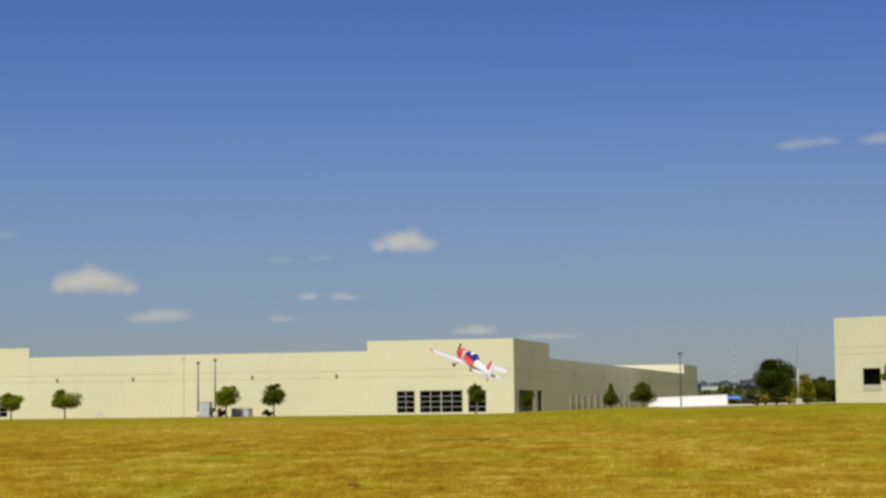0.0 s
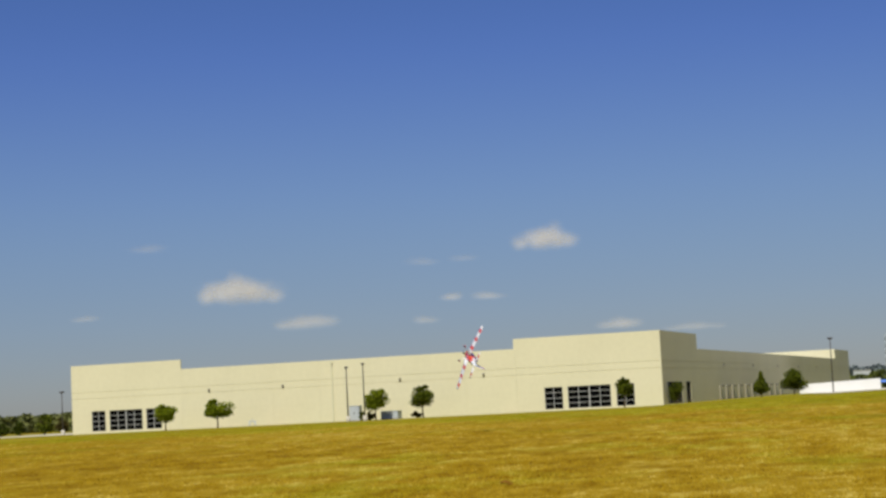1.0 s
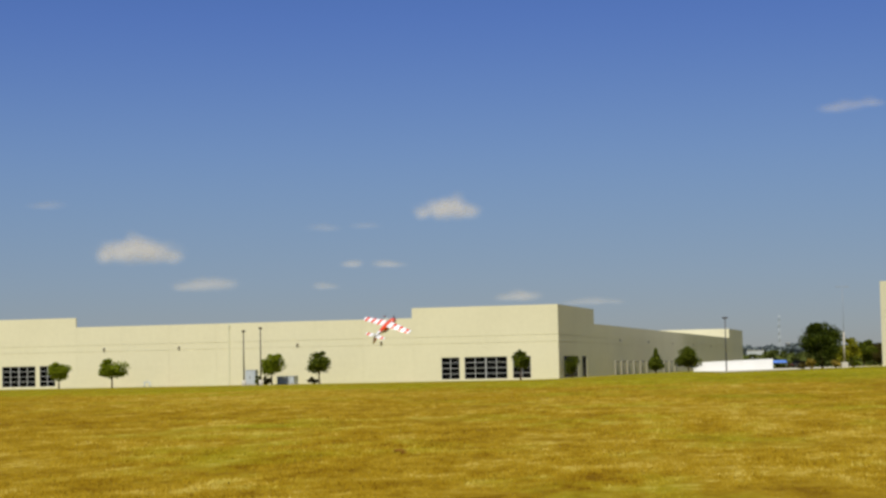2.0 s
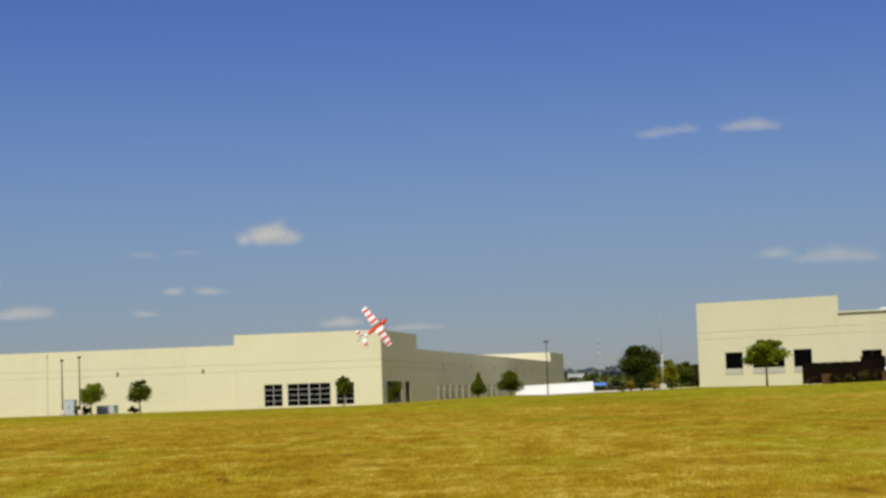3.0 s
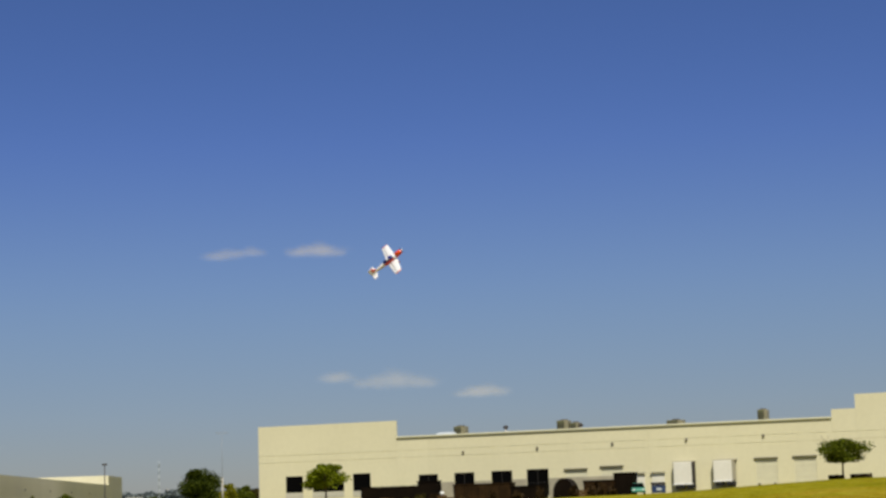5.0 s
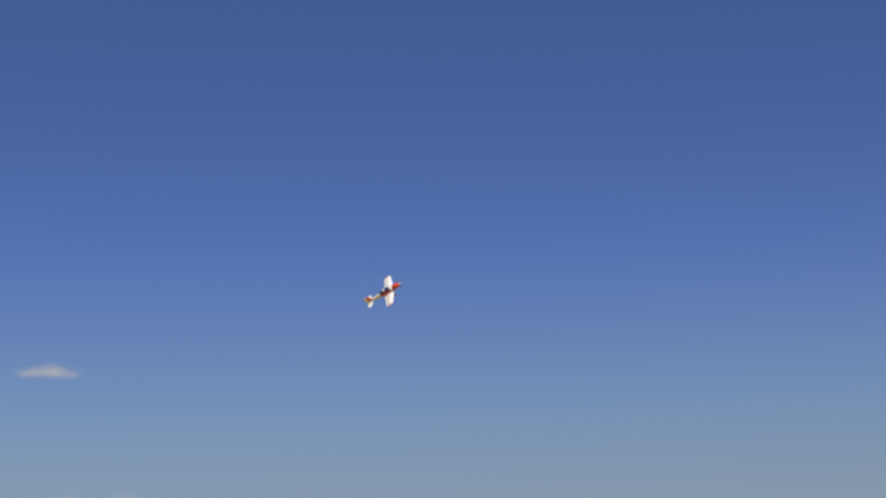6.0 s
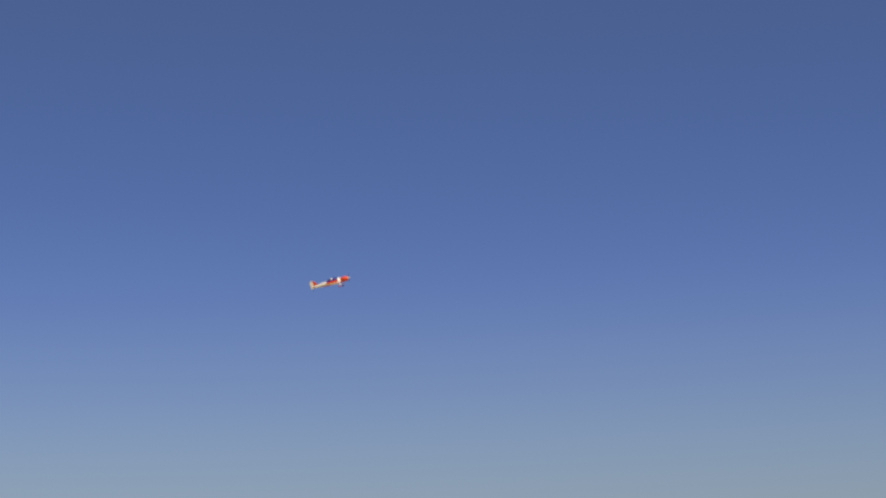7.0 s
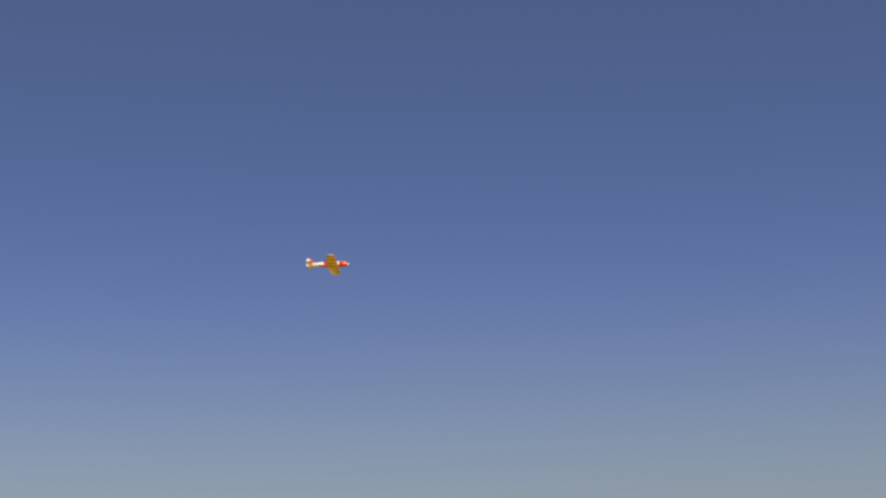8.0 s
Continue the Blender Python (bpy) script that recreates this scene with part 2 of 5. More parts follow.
P_WHITE = material("plane_white_film", (0.78, 0.78, 0.77), (0.84, 0.84, 0.83), 0.25, 1.5, coat=0.5)
P_RED = material("plane_red_orange_film", (0.64, 0.052, 0.008), (0.73, 0.072, 0.012), 0.25, 1.5, coat=0.5)
P_BLUE = material("plane_blue_film", (0.010, 0.014, 0.16), (0.016, 0.022, 0.22), 0.25, 1.5, coat=0.5)
P_BLACK = material("plane_black", (0.010, 0.010, 0.012), (0.02, 0.02, 0.022), 0.4, 2.0)
LEAF_FIELD = leaf_material("leaf_field_olive", (0.10, 0.115, 0.035), (0.22, 0.23, 0.07))
# Aerial haze over the hill is put into this pale blue-green leaf colour.
HAZED_HILL = leaf_material("far_hill_haze_tint", (0.125, 0.155, 0.15), (0.18, 0.21, 0.20))


# ---------- mesh helpers ----------
def box(bm, x0, x1, y0, y1, z0, z1, slot=0):
    v = [bm.verts.new(p) for p in ((x0, y0, z0), (x1, y0, z0), (x1, y1, z0), (x0, y1, z0), (x0, y0, z1), (x1, y0, z1), (x1, y1, z1), (x0, y1, z1))]
    for q in ((3, 2, 1, 0), (4, 5, 6, 7), (0, 1, 5, 4), (1, 2, 6, 5), (2, 3, 7, 6), (3, 0, 4, 7)):
        f = bm.faces.new([v[i] for i in q])
        f.material_index = slot
    return v


def tube(bm, a, b, r0, r1, sides=8, slot=0, caps=True):
    """A tapered round bar from a to b."""
    a, b = Vector(a), Vector(b)
    q = (b - a).to_track_quat("Z", "Y")
    rings = []
    for c, r in ((a, r0), (b, r1)):
        rings.append([bm.verts.new(c + q @ Vector((r * math.cos(6.28318 * i / sides), r * math.sin(6.28318 * i / sides), 0))) for i in range(sides)])
    for i in range(sides):
        j = (i + 1) % sides
        f = bm.faces.new((rings[0][i], rings[0][j], rings[1][j], rings[1][i]))
        f.material_index, f.smooth = slot, True
    if caps:
        bm.faces.new(rings[0][::-1]).material_index = slot
        bm.faces.new(rings[1]).material_index = slot


def mesh_of(name, bm, mats):
    me = bpy.data.meshes.new(name)
    bm.normal_update()
    bm.to_mesh(me)
    bm.free()
    for m in (mats if isinstance(mats, (list, tuple)) else (mats,)):
        me.materials.append(m)
    return me


def part(name, bm, mats, parent, label="", m=None):
    """One mesh object under a thing or a part."""
    ob = new(name, bm if isinstance(bm, bpy.types.Mesh) else mesh_of(name, bm, mats))
    ob.parent = parent
    if m is not None:
        ob.matrix_basis = m
    if label:
        ob["label"] = label
    return ob


def thing(name, m, label, category, group="", kind=""):
    ob = new(name)
    ob.empty_display_size = 0.5
    ob.matrix_basis = m
    return tagged(ob, label, category, group, kind)


def bevel(bm, w):
    bmesh.ops.bevel(bm, geom=bm.edges[:], offset=w, segments=1, affect="EDGES", profile=0.5)
    return bm


# ---------- lie of the land ----------
RISE = ((-90, 0.0), (-20, 0.0), (-3, 0.12), (0, 0.40), (3, 0.62), (6, 0.90), (8, 1.08), (11, 0.95), (14, 1.20), (18, 1.60), (20.5, 1.66), (22, 1.93), (23, 2.15), (26, 2.65), (60, 2.9), (90, 2.9))


def land(x, y):
    """Height of the ground: level by the camera, rising gently to the right far off."""
    d = math.hypot(x, y)
    b = math.degrees(math.atan2(x, max(y, 1e-6))) if y > 0 else (90 if x > 0 else -90)
    z = RISE[-1][1]
    for (b0, z0), (b1, z1) in zip(RISE, RISE[1:]):
        if b <= b1:
            z = z0 + (z1 - z0) * max(0.0, (b - b0) / (b1 - b0))
            break
    s = min(1.0, max(0.0, (d - 70.0) / 150.0))
    s = s * s * (3 - 2 * s)
    if d > 420:
        s *= max(0.0, 1 - (d - 420) / 500.0)
    wob = 0.05 * noise.noise((x * 0.05, y * 0.05, 0)) * min(1.0, d / 30.0) if d < 230 else 0.0
    u = min(1.0, max(0.0, (d - 25.0) / 45.0)) * min(1.0, max(0.0, (235.0 - d) / 90.0))
    return z * s + wob + 0.30 * u * u * (3 - 2 * u)


def make_ground():
    angles = [radians(a) for a in (list(range(-180, -40, 10)) + [-40 + 0.8 * i for i in range(112)] + list(range(50, 180, 10)))]
    radii = [0.0 + 3.0 * i for i in range(1, 24)] + [72 + 6 * i for i in range(0, 40)] + [320, 360, 420, 500, 620, 800, 1100, 1600, 2400, 3500, 4900]
    verts, faces = [(0, 0, 0)], []
    na = len(angles)
    for r in radii:
        for a in angles:
            x, y = r * math.sin(a), r * math.cos(a)
            verts.append((x, y, land(x, y)))
    for j in range(na):
        k = (j + 1) % na
        faces.append((0, 1 + k, 1 + j))
        for i in range(len(radii) - 1):
            a0, b0 = 1 + i * na, 1 + (i + 1) * na
            faces.append((a0 + j, a0 + k, b0 + k, b0 + j))
    me = bpy.data.meshes.new("ground")
    me.from_pydata(verts, [], faces)
    for p in me.polygons:
        p.use_smooth = True
    me.materials.append(GRASS)
    me.update()
    g = new("ground", me)
    tagged(g, "dry yellow-olive mown grass field rising gently to the warehouses", "ground", kind="structure")


make_ground()


def draped(name, outline_fn, nu, nv, mat, lift, label, category):
    """A paved sheet laid on the land."""
    verts, faces = [], []
    for i in range(nu + 1):
        for j in range(nv + 1):
            x, y = outline_fn(i / nu, j / nv)
            verts.append((x, y, land(x, y) + lift))
    for i in range(nu):
        for j in range(nv):
            a = i * (nv + 1) + j
            faces.append((a, a + nv + 1, a + nv + 2, a + 1))
    me = bpy.data.meshes.new(name)
    me.from_pydata(verts, [], faces)
    me.materials.append(mat)
    me.update()
    return tagged(new(name, me), label, category, kind="structure")


# ---------- warehouses ----------
def panel_mesh(width, top, holes=(), reveals=(), inset=0.0):
    """A tilt-up wall panel: outside at y=0, with cut openings and sunk reveal lines."""
    bm = bmesh.new()
    gap = 0.006
    xs = {gap, width - gap}
    if inset:
        xs |= {inset, width - inset}
    zs = {0.0, top}
    for x0, x1, z0, z1 in holes:
        xs |= {x0, x1}
        zs |= {z0, z1}
    for z in reveals:
        zs |= {z - 0.07, z + 0.07}
    xs, zs = sorted(xs), sorted(zs)
    for z0, z1 in zip(zs, zs[1:]):
        zc = (z0 + z1) / 2
        sunk = any(abs(zc - r) < 0.07 for r in reveals)
        for x0, x1 in zip(xs, xs[1:]):
            xc = (x0 + x1) / 2
            if any(a < xc < b and c < zc < d for a, b, c, d in holes):
                continue
            box(bm, x0, x1, 0.03 if sunk and inset <= xc <= width - inset else 0.0, 0.28, z0, z1)
    bmesh.ops.remove_doubles(bm, verts=bm.verts[:], dist=0.0005)
    bm.verts.index_update()
    seen = {}
    for f in bm.faces:
        seen.setdefault(frozenset(v.index for v in f.verts), []).append(f)
    bmesh.ops.delete(bm, geom=[f for fs in seen.values() if len(fs) > 1 for f in fs], context="FACES_ONLY")
    return mesh_of("wall_panel", bm, CREAM)


def glazing(parent, m, width, z0, z1, cols, rows, heavy=(), glass=None, bars=None):
    """A storefront window in its opening: frame and mullions, with each pane under it."""
    bm = bmesh.new()
    h = z1 - z0
    t = 0.024
    box(bm, 0, width, 0.06, 0.17, 0, t)
    box(bm, 0, width, 0.06, 0.17, h - t, h)
    for i in range(cols + 1):
        x = width * i / cols
        k = t * (2.2 if i in heavy else 1.0)
        box(bm, max(0, x - k), min(width, x + k), 0.055, 0.172, t, h - t)
    for j in range(1, rows):
        z = h * j / rows
        for i in range(cols):
            box(bm, width * i / cols + t, width * (i + 1) / cols - t, 0.06, 0.17, z - t, z + t)
    w = part("window", bm, bars or ALU, parent, "dark glazed storefront window with aluminium mullions", m)
    pane = bmesh.new()
    pw, ph = width / cols - 0.02, h / rows - 0.02
    box(pane, -pw / 2, pw / 2, 0.105, 0.125, -ph / 2, ph / 2)
    pm = mesh_of("pane", pane, glass or GLASS)
    for i in range(cols):
        for j in range(rows):
            part("pane", pm, None, w, "", Matrix.Translation((width * (i + 0.5) / cols, 0, h * (j + 0.5) / rows)))
    return w


def dock_door(parent, m, width, z0, z1, header=0.12, mat=None):
    """An overhead dock door of ribbed sections, with its dark head seal."""
    bm = bmesh.new()
    n = 5
    for i in range(n):
        a, b = z0 + (z1 - z0) * i / n, z0 + (z1 - z0) * (i + 1) / n
        box(bm, 0, width, 0.08, 0.14, a + 0.012, b - 0.012)
    d = part("dock_door", bm, mat or DOOR_WHITE, parent, "cream sectional dock door", m)
    if header:
        hb = bmesh.new()
        box(hb, -0.15, width + 0.15, -0.22, 0.02, z1 - header, z1 + 0.02)
        part("head_seal", bevel(hb, 0.02), FIXTURE, d)
    return d


def wall_light(parent, m):
    bm = bmesh.new()
    box(bm, -0.15, 0.15, -0.18, 0.0, -0.18, 0.20)
    bevel(bm, 0.03)
    box(bm, -0.05, 0.05, -0.08, 0.0, -0.22, -0.14)
    part("wall_light", bm, FIXTURE, parent, "dark bronze wall pack light", m)


def plain_wall(parent, name, x0, x1, y0, y1, z0, z1, mat=None):
    bm = bmesh.new()
    box(bm, x0, x1, y0, y1, z0, z1)
    return part(name, bm, mat or CREAM, parent)


A_POSE = pose(-9.22, 255.37, 0.0, 0, 0, -10.10)
B_POSE = pose(36.46, 262.19, 0.0, 0, 0, -32.55)
SIDE = pose(0, 0, 0, 0, 0, 90)


def warehouse_a():
    h = thing("warehouse", A_POSE, "long cream tilt-up concrete warehouse with raised corner bays and dark windows", "building")
    rev = (6.39, 5.41)
    front = [(-94.2, -75.0, 10.7, [(-90.73, -88.34), (-87.60, -81.88), (-81.19, -78.56)])]
    for i in range(7):
        front.append((-75.0 + 53.7 * i / 7, -75.0 + 53.7 * (i + 1) / 7, 9.26, []))
    front.append((-21.3, 0.0, 10.7, [(-17.21, -14.53), (-13.78, -7.50), (-6.68, -4.07)]))
    for u0, u1, top, holes in front:
        part("wall_panel", panel_mesh(u1 - u0, top, [(a - u0, b - u0, 0.35, 3.48) for a, b in holes], rev), None, h, "", Matrix.Translation((u0, 0, 0)))
        for a, b in holes:
            big = b - a > 4
            glazing(h, Matrix.Translation((a, 0, 0.35)), b - a, 0.35, 3.48, 4 if big else 2, 4, (2,) if big else ())
    side = [(0.29, 26.4, 10.7)]
    for i in range(15):
        side.append((26.4 + 173.9 * i / 15, 26.4 + 173.9 * (i + 1) / 15, 8.43))
    side.append((200.3, 229.5, 10.7))
    doors = [(43.3, 46.3), (48.9, 51.9), (54.6, 57.8), (61.0, 64.4), (67.8, 71.2), (74.6, 78.0), (94.5, 98.0), (101.5, 105.0), (108.5, 112.0)]
    for v0, v1, top in side:
        holes = [(3.4 - v0, 13.6 - v0, 0.35, 3.42), (16.6 - v0, 20.1 - v0, 0.2, 3.42)] if v0 < 1 else []
        part("wall_panel", panel_mesh(v1 - v0, top, holes, rev), None, h, "", SIDE @ Matrix.Translation((v0, 0, 0)))
    for a, b, z0, c in ((3.4, 13.6, 0.35, 4), (16.6, 20.1, 0.2, 2)):
        glazing(h, SIDE @ Matrix.Translation((a, 0, z0)), b - a, z0, 3.42, c, 1, (), None, BLACKISH)
    for a, b in doors:
        bm = bmesh.new()
        box(bm, 0, 0.5, -0.20, 0.0, 0, 2.7)
        part("dock_buffer", bevel(bm, 0.04), GREYED, h, "pale dock door jamb post", SIDE @ Matrix.Translation((a, 0, 0)))
        dock_door(h, SIDE @ Matrix.Translation((a + 0.8, -0.145, 0)), b - a - 1.0, 0.3, 2.65, 0.16, CREAM_WALL)
    for v in (48.3, 77.4, 106.5, 135.5, 164.5):
        wall_light(h, SIDE @ Matrix.Translation((v, 0, 6.1)))
    for u in (-70.29, -57.97, -39.11, -26.19):
        wall_light(h, Matrix.Translation((u, 0, 5.8)))
    # closing walls, parapet returns and roof
    plain_wall(h, "back_wall", -93.9, -0.30, 229.2, 229.5, 0, 8.4)
    plain_wall(h, "end_wall", -94.2, -93.9, 0.29, 229.5, 0, 9.0)
    plain_wall(h, "parapet_return", -21.6, -21.32, 0.29, 26.4, 8.2, 10.7)
    plain_wall(h, "parapet_return", -21.3, -0.29, 26.1, 26.38, 8.2, 10.7)
    plain_wall(h, "parapet_return", -45.0, -0.29, 200.32, 200.6, 8.2, 10.7)
    plain_wall(h, "roof", -93.88, -0.32, 0.32, 229.1, 7.9, 8.15, ROOFING)
    # rain pipe at the joint
    bm = bmesh.new()
    box(bm, -0.08, 0.08, -0.14, 0.0, 0.2, 9.0)
    box(bm, -0.16, 0.16, -0.2, 0.0, 8.6, 9.0)
    part("downspout", bm, CREAM_WALL, h, "painted rain downspout", Matrix.Translation((-49.9, 0, 0)))


def warehouse_b():
    h = thing("warehouse", B_POSE, "cream tilt-up warehouse with dock doors, dark windows and rooftop units", "building")
    rev = (8.85, 7.87)
    win = [(4.22, 6.88, 3.55, 5.9, 1, 1), (8.4, 13.2, 3.55, 5.95, 3, 1), (14.59, 17.27, 3.5, 5.95, 1, 1),
           (24.5, 27.36, 1.9, 5.45, 2, 2), (29.8, 32.7, 1.9, 5.5, 2, 2), (35.2, 38.2, 1.9, 5.55, 2, 2), (40.3, 43.4, 1.9, 5.6, 2, 2)]
    docks = [(45.77, 48.8, 5.45), (50.8, 53.8, 5.65), (60.9, 63.5, 5.8), (66.3, 69.2, 5.85), (71.75, 74.6, 5.95), (76.8, 79.7, 6.0)]
    spans = [(0.0, 21.4, 13.16), (21.4, 25.9, 10.68), (25.9, 36.6, 10.68), (36.6, 47.2, 10.68), (47.2, 57.6, 10.68), (57.6, 67.9, 10.68),
             (67.9, 78.3, 10.68), (78.3, 82.0, 10.68), (82.0, 85.1, 11.86), (85.1, 112.0, 13.71)]
    for u0, u1, top in spans:
        holes = [(max(a, u0) - u0, min(b, u1) - u0, c, d) for a, b, c, d, _, _ in win if a < u1 and b > u0]
        holes += [(max(a, u0) - u0, min(b, u1) - u0, 2.6, d) for a, b, d in docks if a < u1 and b > u0]
        part("wall_panel", panel_mesh(u1 - u0, top, holes, rev, 0.7 if 21 < u0 < 80 else 0.0), None, h, "", Matrix.Translation((u0, 0, 0)))
    for a, b, c, d, nc, nr in win:
        glazing(h, Matrix.Translation((a, 0, c)), b - a, c, d, nc, nr, (), None, DARK_METAL)
    for a, b, d in docks:
        dock_door(h, Matrix.Translation((a, 0, 0)), b - a, 2.6, d)
    for a, b in ((55.2, 56.8), (57.8, 59.5)):
        dock_door(h, Matrix.Translation((a, -0.145, 0)), b - a, 2.0, 4.55, 0.08, DOCK_WHITE)
    for a, b, d in docks[4:]:
        for x in (a + 0.25, b - 0.55):
            bm = bmesh.new()
            box(bm, x, x + 0.34, -0.16, -0.004, 2.22, 2.62)
            part("dock_bumper", bevel(bm, 0.03), DARK_RUBBER, h, "black rubber dock bumper")
    # grey aprons below the small windows
    for a, b in ((4.2, 6.9), (8.4, 13.2), (14.6, 17.3)):
        bm = bmesh.new()
        box(bm, a, b, -0.05, -0.004, 2.75, 3.5)
        part("window_apron", bm, APRON, h, "pale warm grey spandrel below the window")
    for a, b in ((27.4, 29.75), (32.75, 35.15), (38.25, 40.25), (43.45, 54.6)):
        bm = bmesh.new()
        box(bm, a, b, -0.06, -0.004, 0.8, 4.3)
        part("wainscot", bm, GREYED, h, "stained grey lower wall band")
    for u, z in ((31.21, 8.3), (41.95, 8.45), (52.55, 8.6), (62.7, 8.7), (73.0, 8.8)):
        wall_light(h, Matrix.Translation((u, 0, z)))
    bm = bmesh.new()
    box(bm, 21.42, 82.0, -0.22, 0.30, 10.685, 10.92)
    part("roof_coping", bevel(bm, 0.03), CREAM_WALL, h, "overhanging pale roof coping")
    plain_wall(h, "end_wall", 0.0, 0.28, 0.29, 70.0, 0, 10.6)
    plain_wall(h, "end_wall", 111.7, 112.0, 0.29, 70.0, 0, 10.6)
    plain_wall(h, "back_wall", 0.3, 111.68, 69.7, 70.0, 0, 10.6)
    plain_wall(h, "roof", 0.3, 111.6, 0.32, 69.6, 10.1, 10.35, ROOFING)


def rooftop_unit(u, v, w, d, z1, label="olive rooftop air conditioning unit"):
    t = thing("rooftop_unit", B_POSE @ Matrix.Translation((u, v, 10.35)), label, "air conditioner", "rooftop units")
    bm = bmesh.new()
    box(bm, 0, w, 0, d, 0.18, z1)
    part("casing", bevel(bm, 0.05), UNIT_LIT_TAN, t)
    bm = bmesh.new()
    box(bm, -0.05, w + 0.05, -0.05, d + 0.05, 0, 0.17)
    part("curb", bm, ROOFING, t)
    bm = bmesh.new()
    tube(bm, (w * 0.5, d * 0.5, z1), (w * 0.5, d * 0.5, z1 + 0.16), min(w, d) * 0.32, min(w, d) * 0.32, 14)
    part("fan_guard", bm, DARK_METAL, t)
    # Darker left part of the front: its shade is put into the colour.
    bm = bmesh.new()
    box(bm, 0.05, w * 0.66, -0.05, -0.004, 0.25, z1 - 0.06)
    dark_front = part("shade_panel", bm, UNIT_SHADE_GREEN, t, "green front panel, darkened in colour against the lit tan side")
    bm = bmesh.new()
    for i in range(6):
        z = 0.4 + (z1 - 0.7) * i / 6
        box(bm, 0.12, w * 0.62, -0.08, -0.052, z, z + 0.08)
    part("louvre", bm, DARK_METAL, dark_front)


warehouse_a()
warehouse_b()
for u, w, z in ((24.9, 1.75, 2.25), (40.75, 1.75, 2.4), (42.7, 1.4, 2.0), (70.0, 1.4, 2.6), (57.0, 2.4, 1.7)):
    rooftop_unit(u, 15.0, w, 1.8, z)
t = thing("roof_hatch", B_POSE @ Matrix.Translation((22.3, 14.0, 10.35)), "low pale skylight curb on the warehouse roof", "skylight")
bm = bmesh.new()
box(bm, 0, 3.2, 0, 2.4, 0, 1.05)
part("curb", bevel(bm, 0.05), ROOFING, t)
bm = bmesh.new()
v = box(bm, -0.1, 3.3, -0.1, 2.5, 1.055, 1.45)
for q in v[4:]:
    q.co.x = 0.5 if q.co.x < 1 else 2.7
    q.co.y = 0.5 if q.co.y < 1 else 1.9
part("dome", bm, PALE_GREY, t, "pale domed skylight")
# roof vents
for u, z in ((33.3, 2.0), (44.6, 1.8)):
    t = thing("roof_vent", B_POSE @ Matrix.Translation((u, 14.0, 10.35)), "dark turbine vent on the warehouse roof", "vent", "roof vents")
    bm = bmesh.new()
    tube(bm, (0, 0, 0), (0, 0, z - 0.5), 0.22, 0.2, 10)
    part("stack", bm, GALV, t)
    bm = bmesh.new()
    tube(bm, (0, 0, z - 0.5), (0, 0, z - 0.25), 0.26, 0.42, 12)
    tube(bm, (0, 0, z - 0.25), (0, 0, z), 0.42, 0.2, 12)
    part("cap", bm, DARK_METAL, t)


# ---------- trees ----------
def leaf_cloud(rng, cx, cz, rx, ry, rz, count, size, lumps=9, flat=0.0):
    """Leaf clumps gathered round several boughs, with gaps and an uneven outline."""
    centres = []
    for i in range(lumps):
        a, e = rng.uniform(0, 6.283), rng.uniform(-0.75, 0.85)
        k = rng.uniform(0.18, 0.62) * math.sqrt(1.0 - 0.55 * e * e)
        centres.append((cx + rx * k * math.cos(a), ry * k * math.sin(a), cz + rz * 0.62 * e, rng.uniform(0.26, 0.44)))
    centres += [(cx, 0.0, cz, 0.55), (cx, 0.0, cz - 0.2 * rz, 0.55)]
    # a few shoots stand out of the crown
    centres += [(cx + rx * rng.uniform(-0.40, 0.40), 0.0, cz + rz * rng.uniform(0.55, 0.80), rng.uniform(0.12, 0.20)) for i in range(3)]
    verts, faces = [], []
    for i in range(count):
        c = centres[rng.randrange(len(centres))]
        d = Vector((rng.gauss(0, 1), rng.gauss(0, 1), rng.gauss(0, 1))).normalized()
        r = rng.random() ** 0.45 * c[3] * rng.choice((1.0, 1.0, 1.0, 1.18))
        p = Vector((c[0] + d.x * r * rx, c[1] + d.y * r * ry, c[2] + d.z * r * rz))
        if p.z < cz - rz * (1 - flat):
            p.z = cz - rz * (1 - flat) + rng.uniform(0, 0.3)
        s = size * rng.uniform(0.6, 1.35)
        q = Euler((rng.uniform(-1.1, 1.1), rng.uniform(-1.1, 1.1), rng.uniform(0, 6.28))).to_matrix()
        k = len(verts)
        for x, y in ((-0.5, -0.2), (0.0, -0.55), (0.55, 0.0), (0.1, 0.55), (-0.5, 0.3)):
            verts.append(p + q @ Vector((x * s, y * s, rng.uniform(-0.12, 0.12) * s)))
        faces.append((k, k + 1, k + 2, k + 3, k + 4))
    me = bpy.data.meshes.new("crown")
    me.from_pydata(verts, [], faces)
    me.update()
    return me


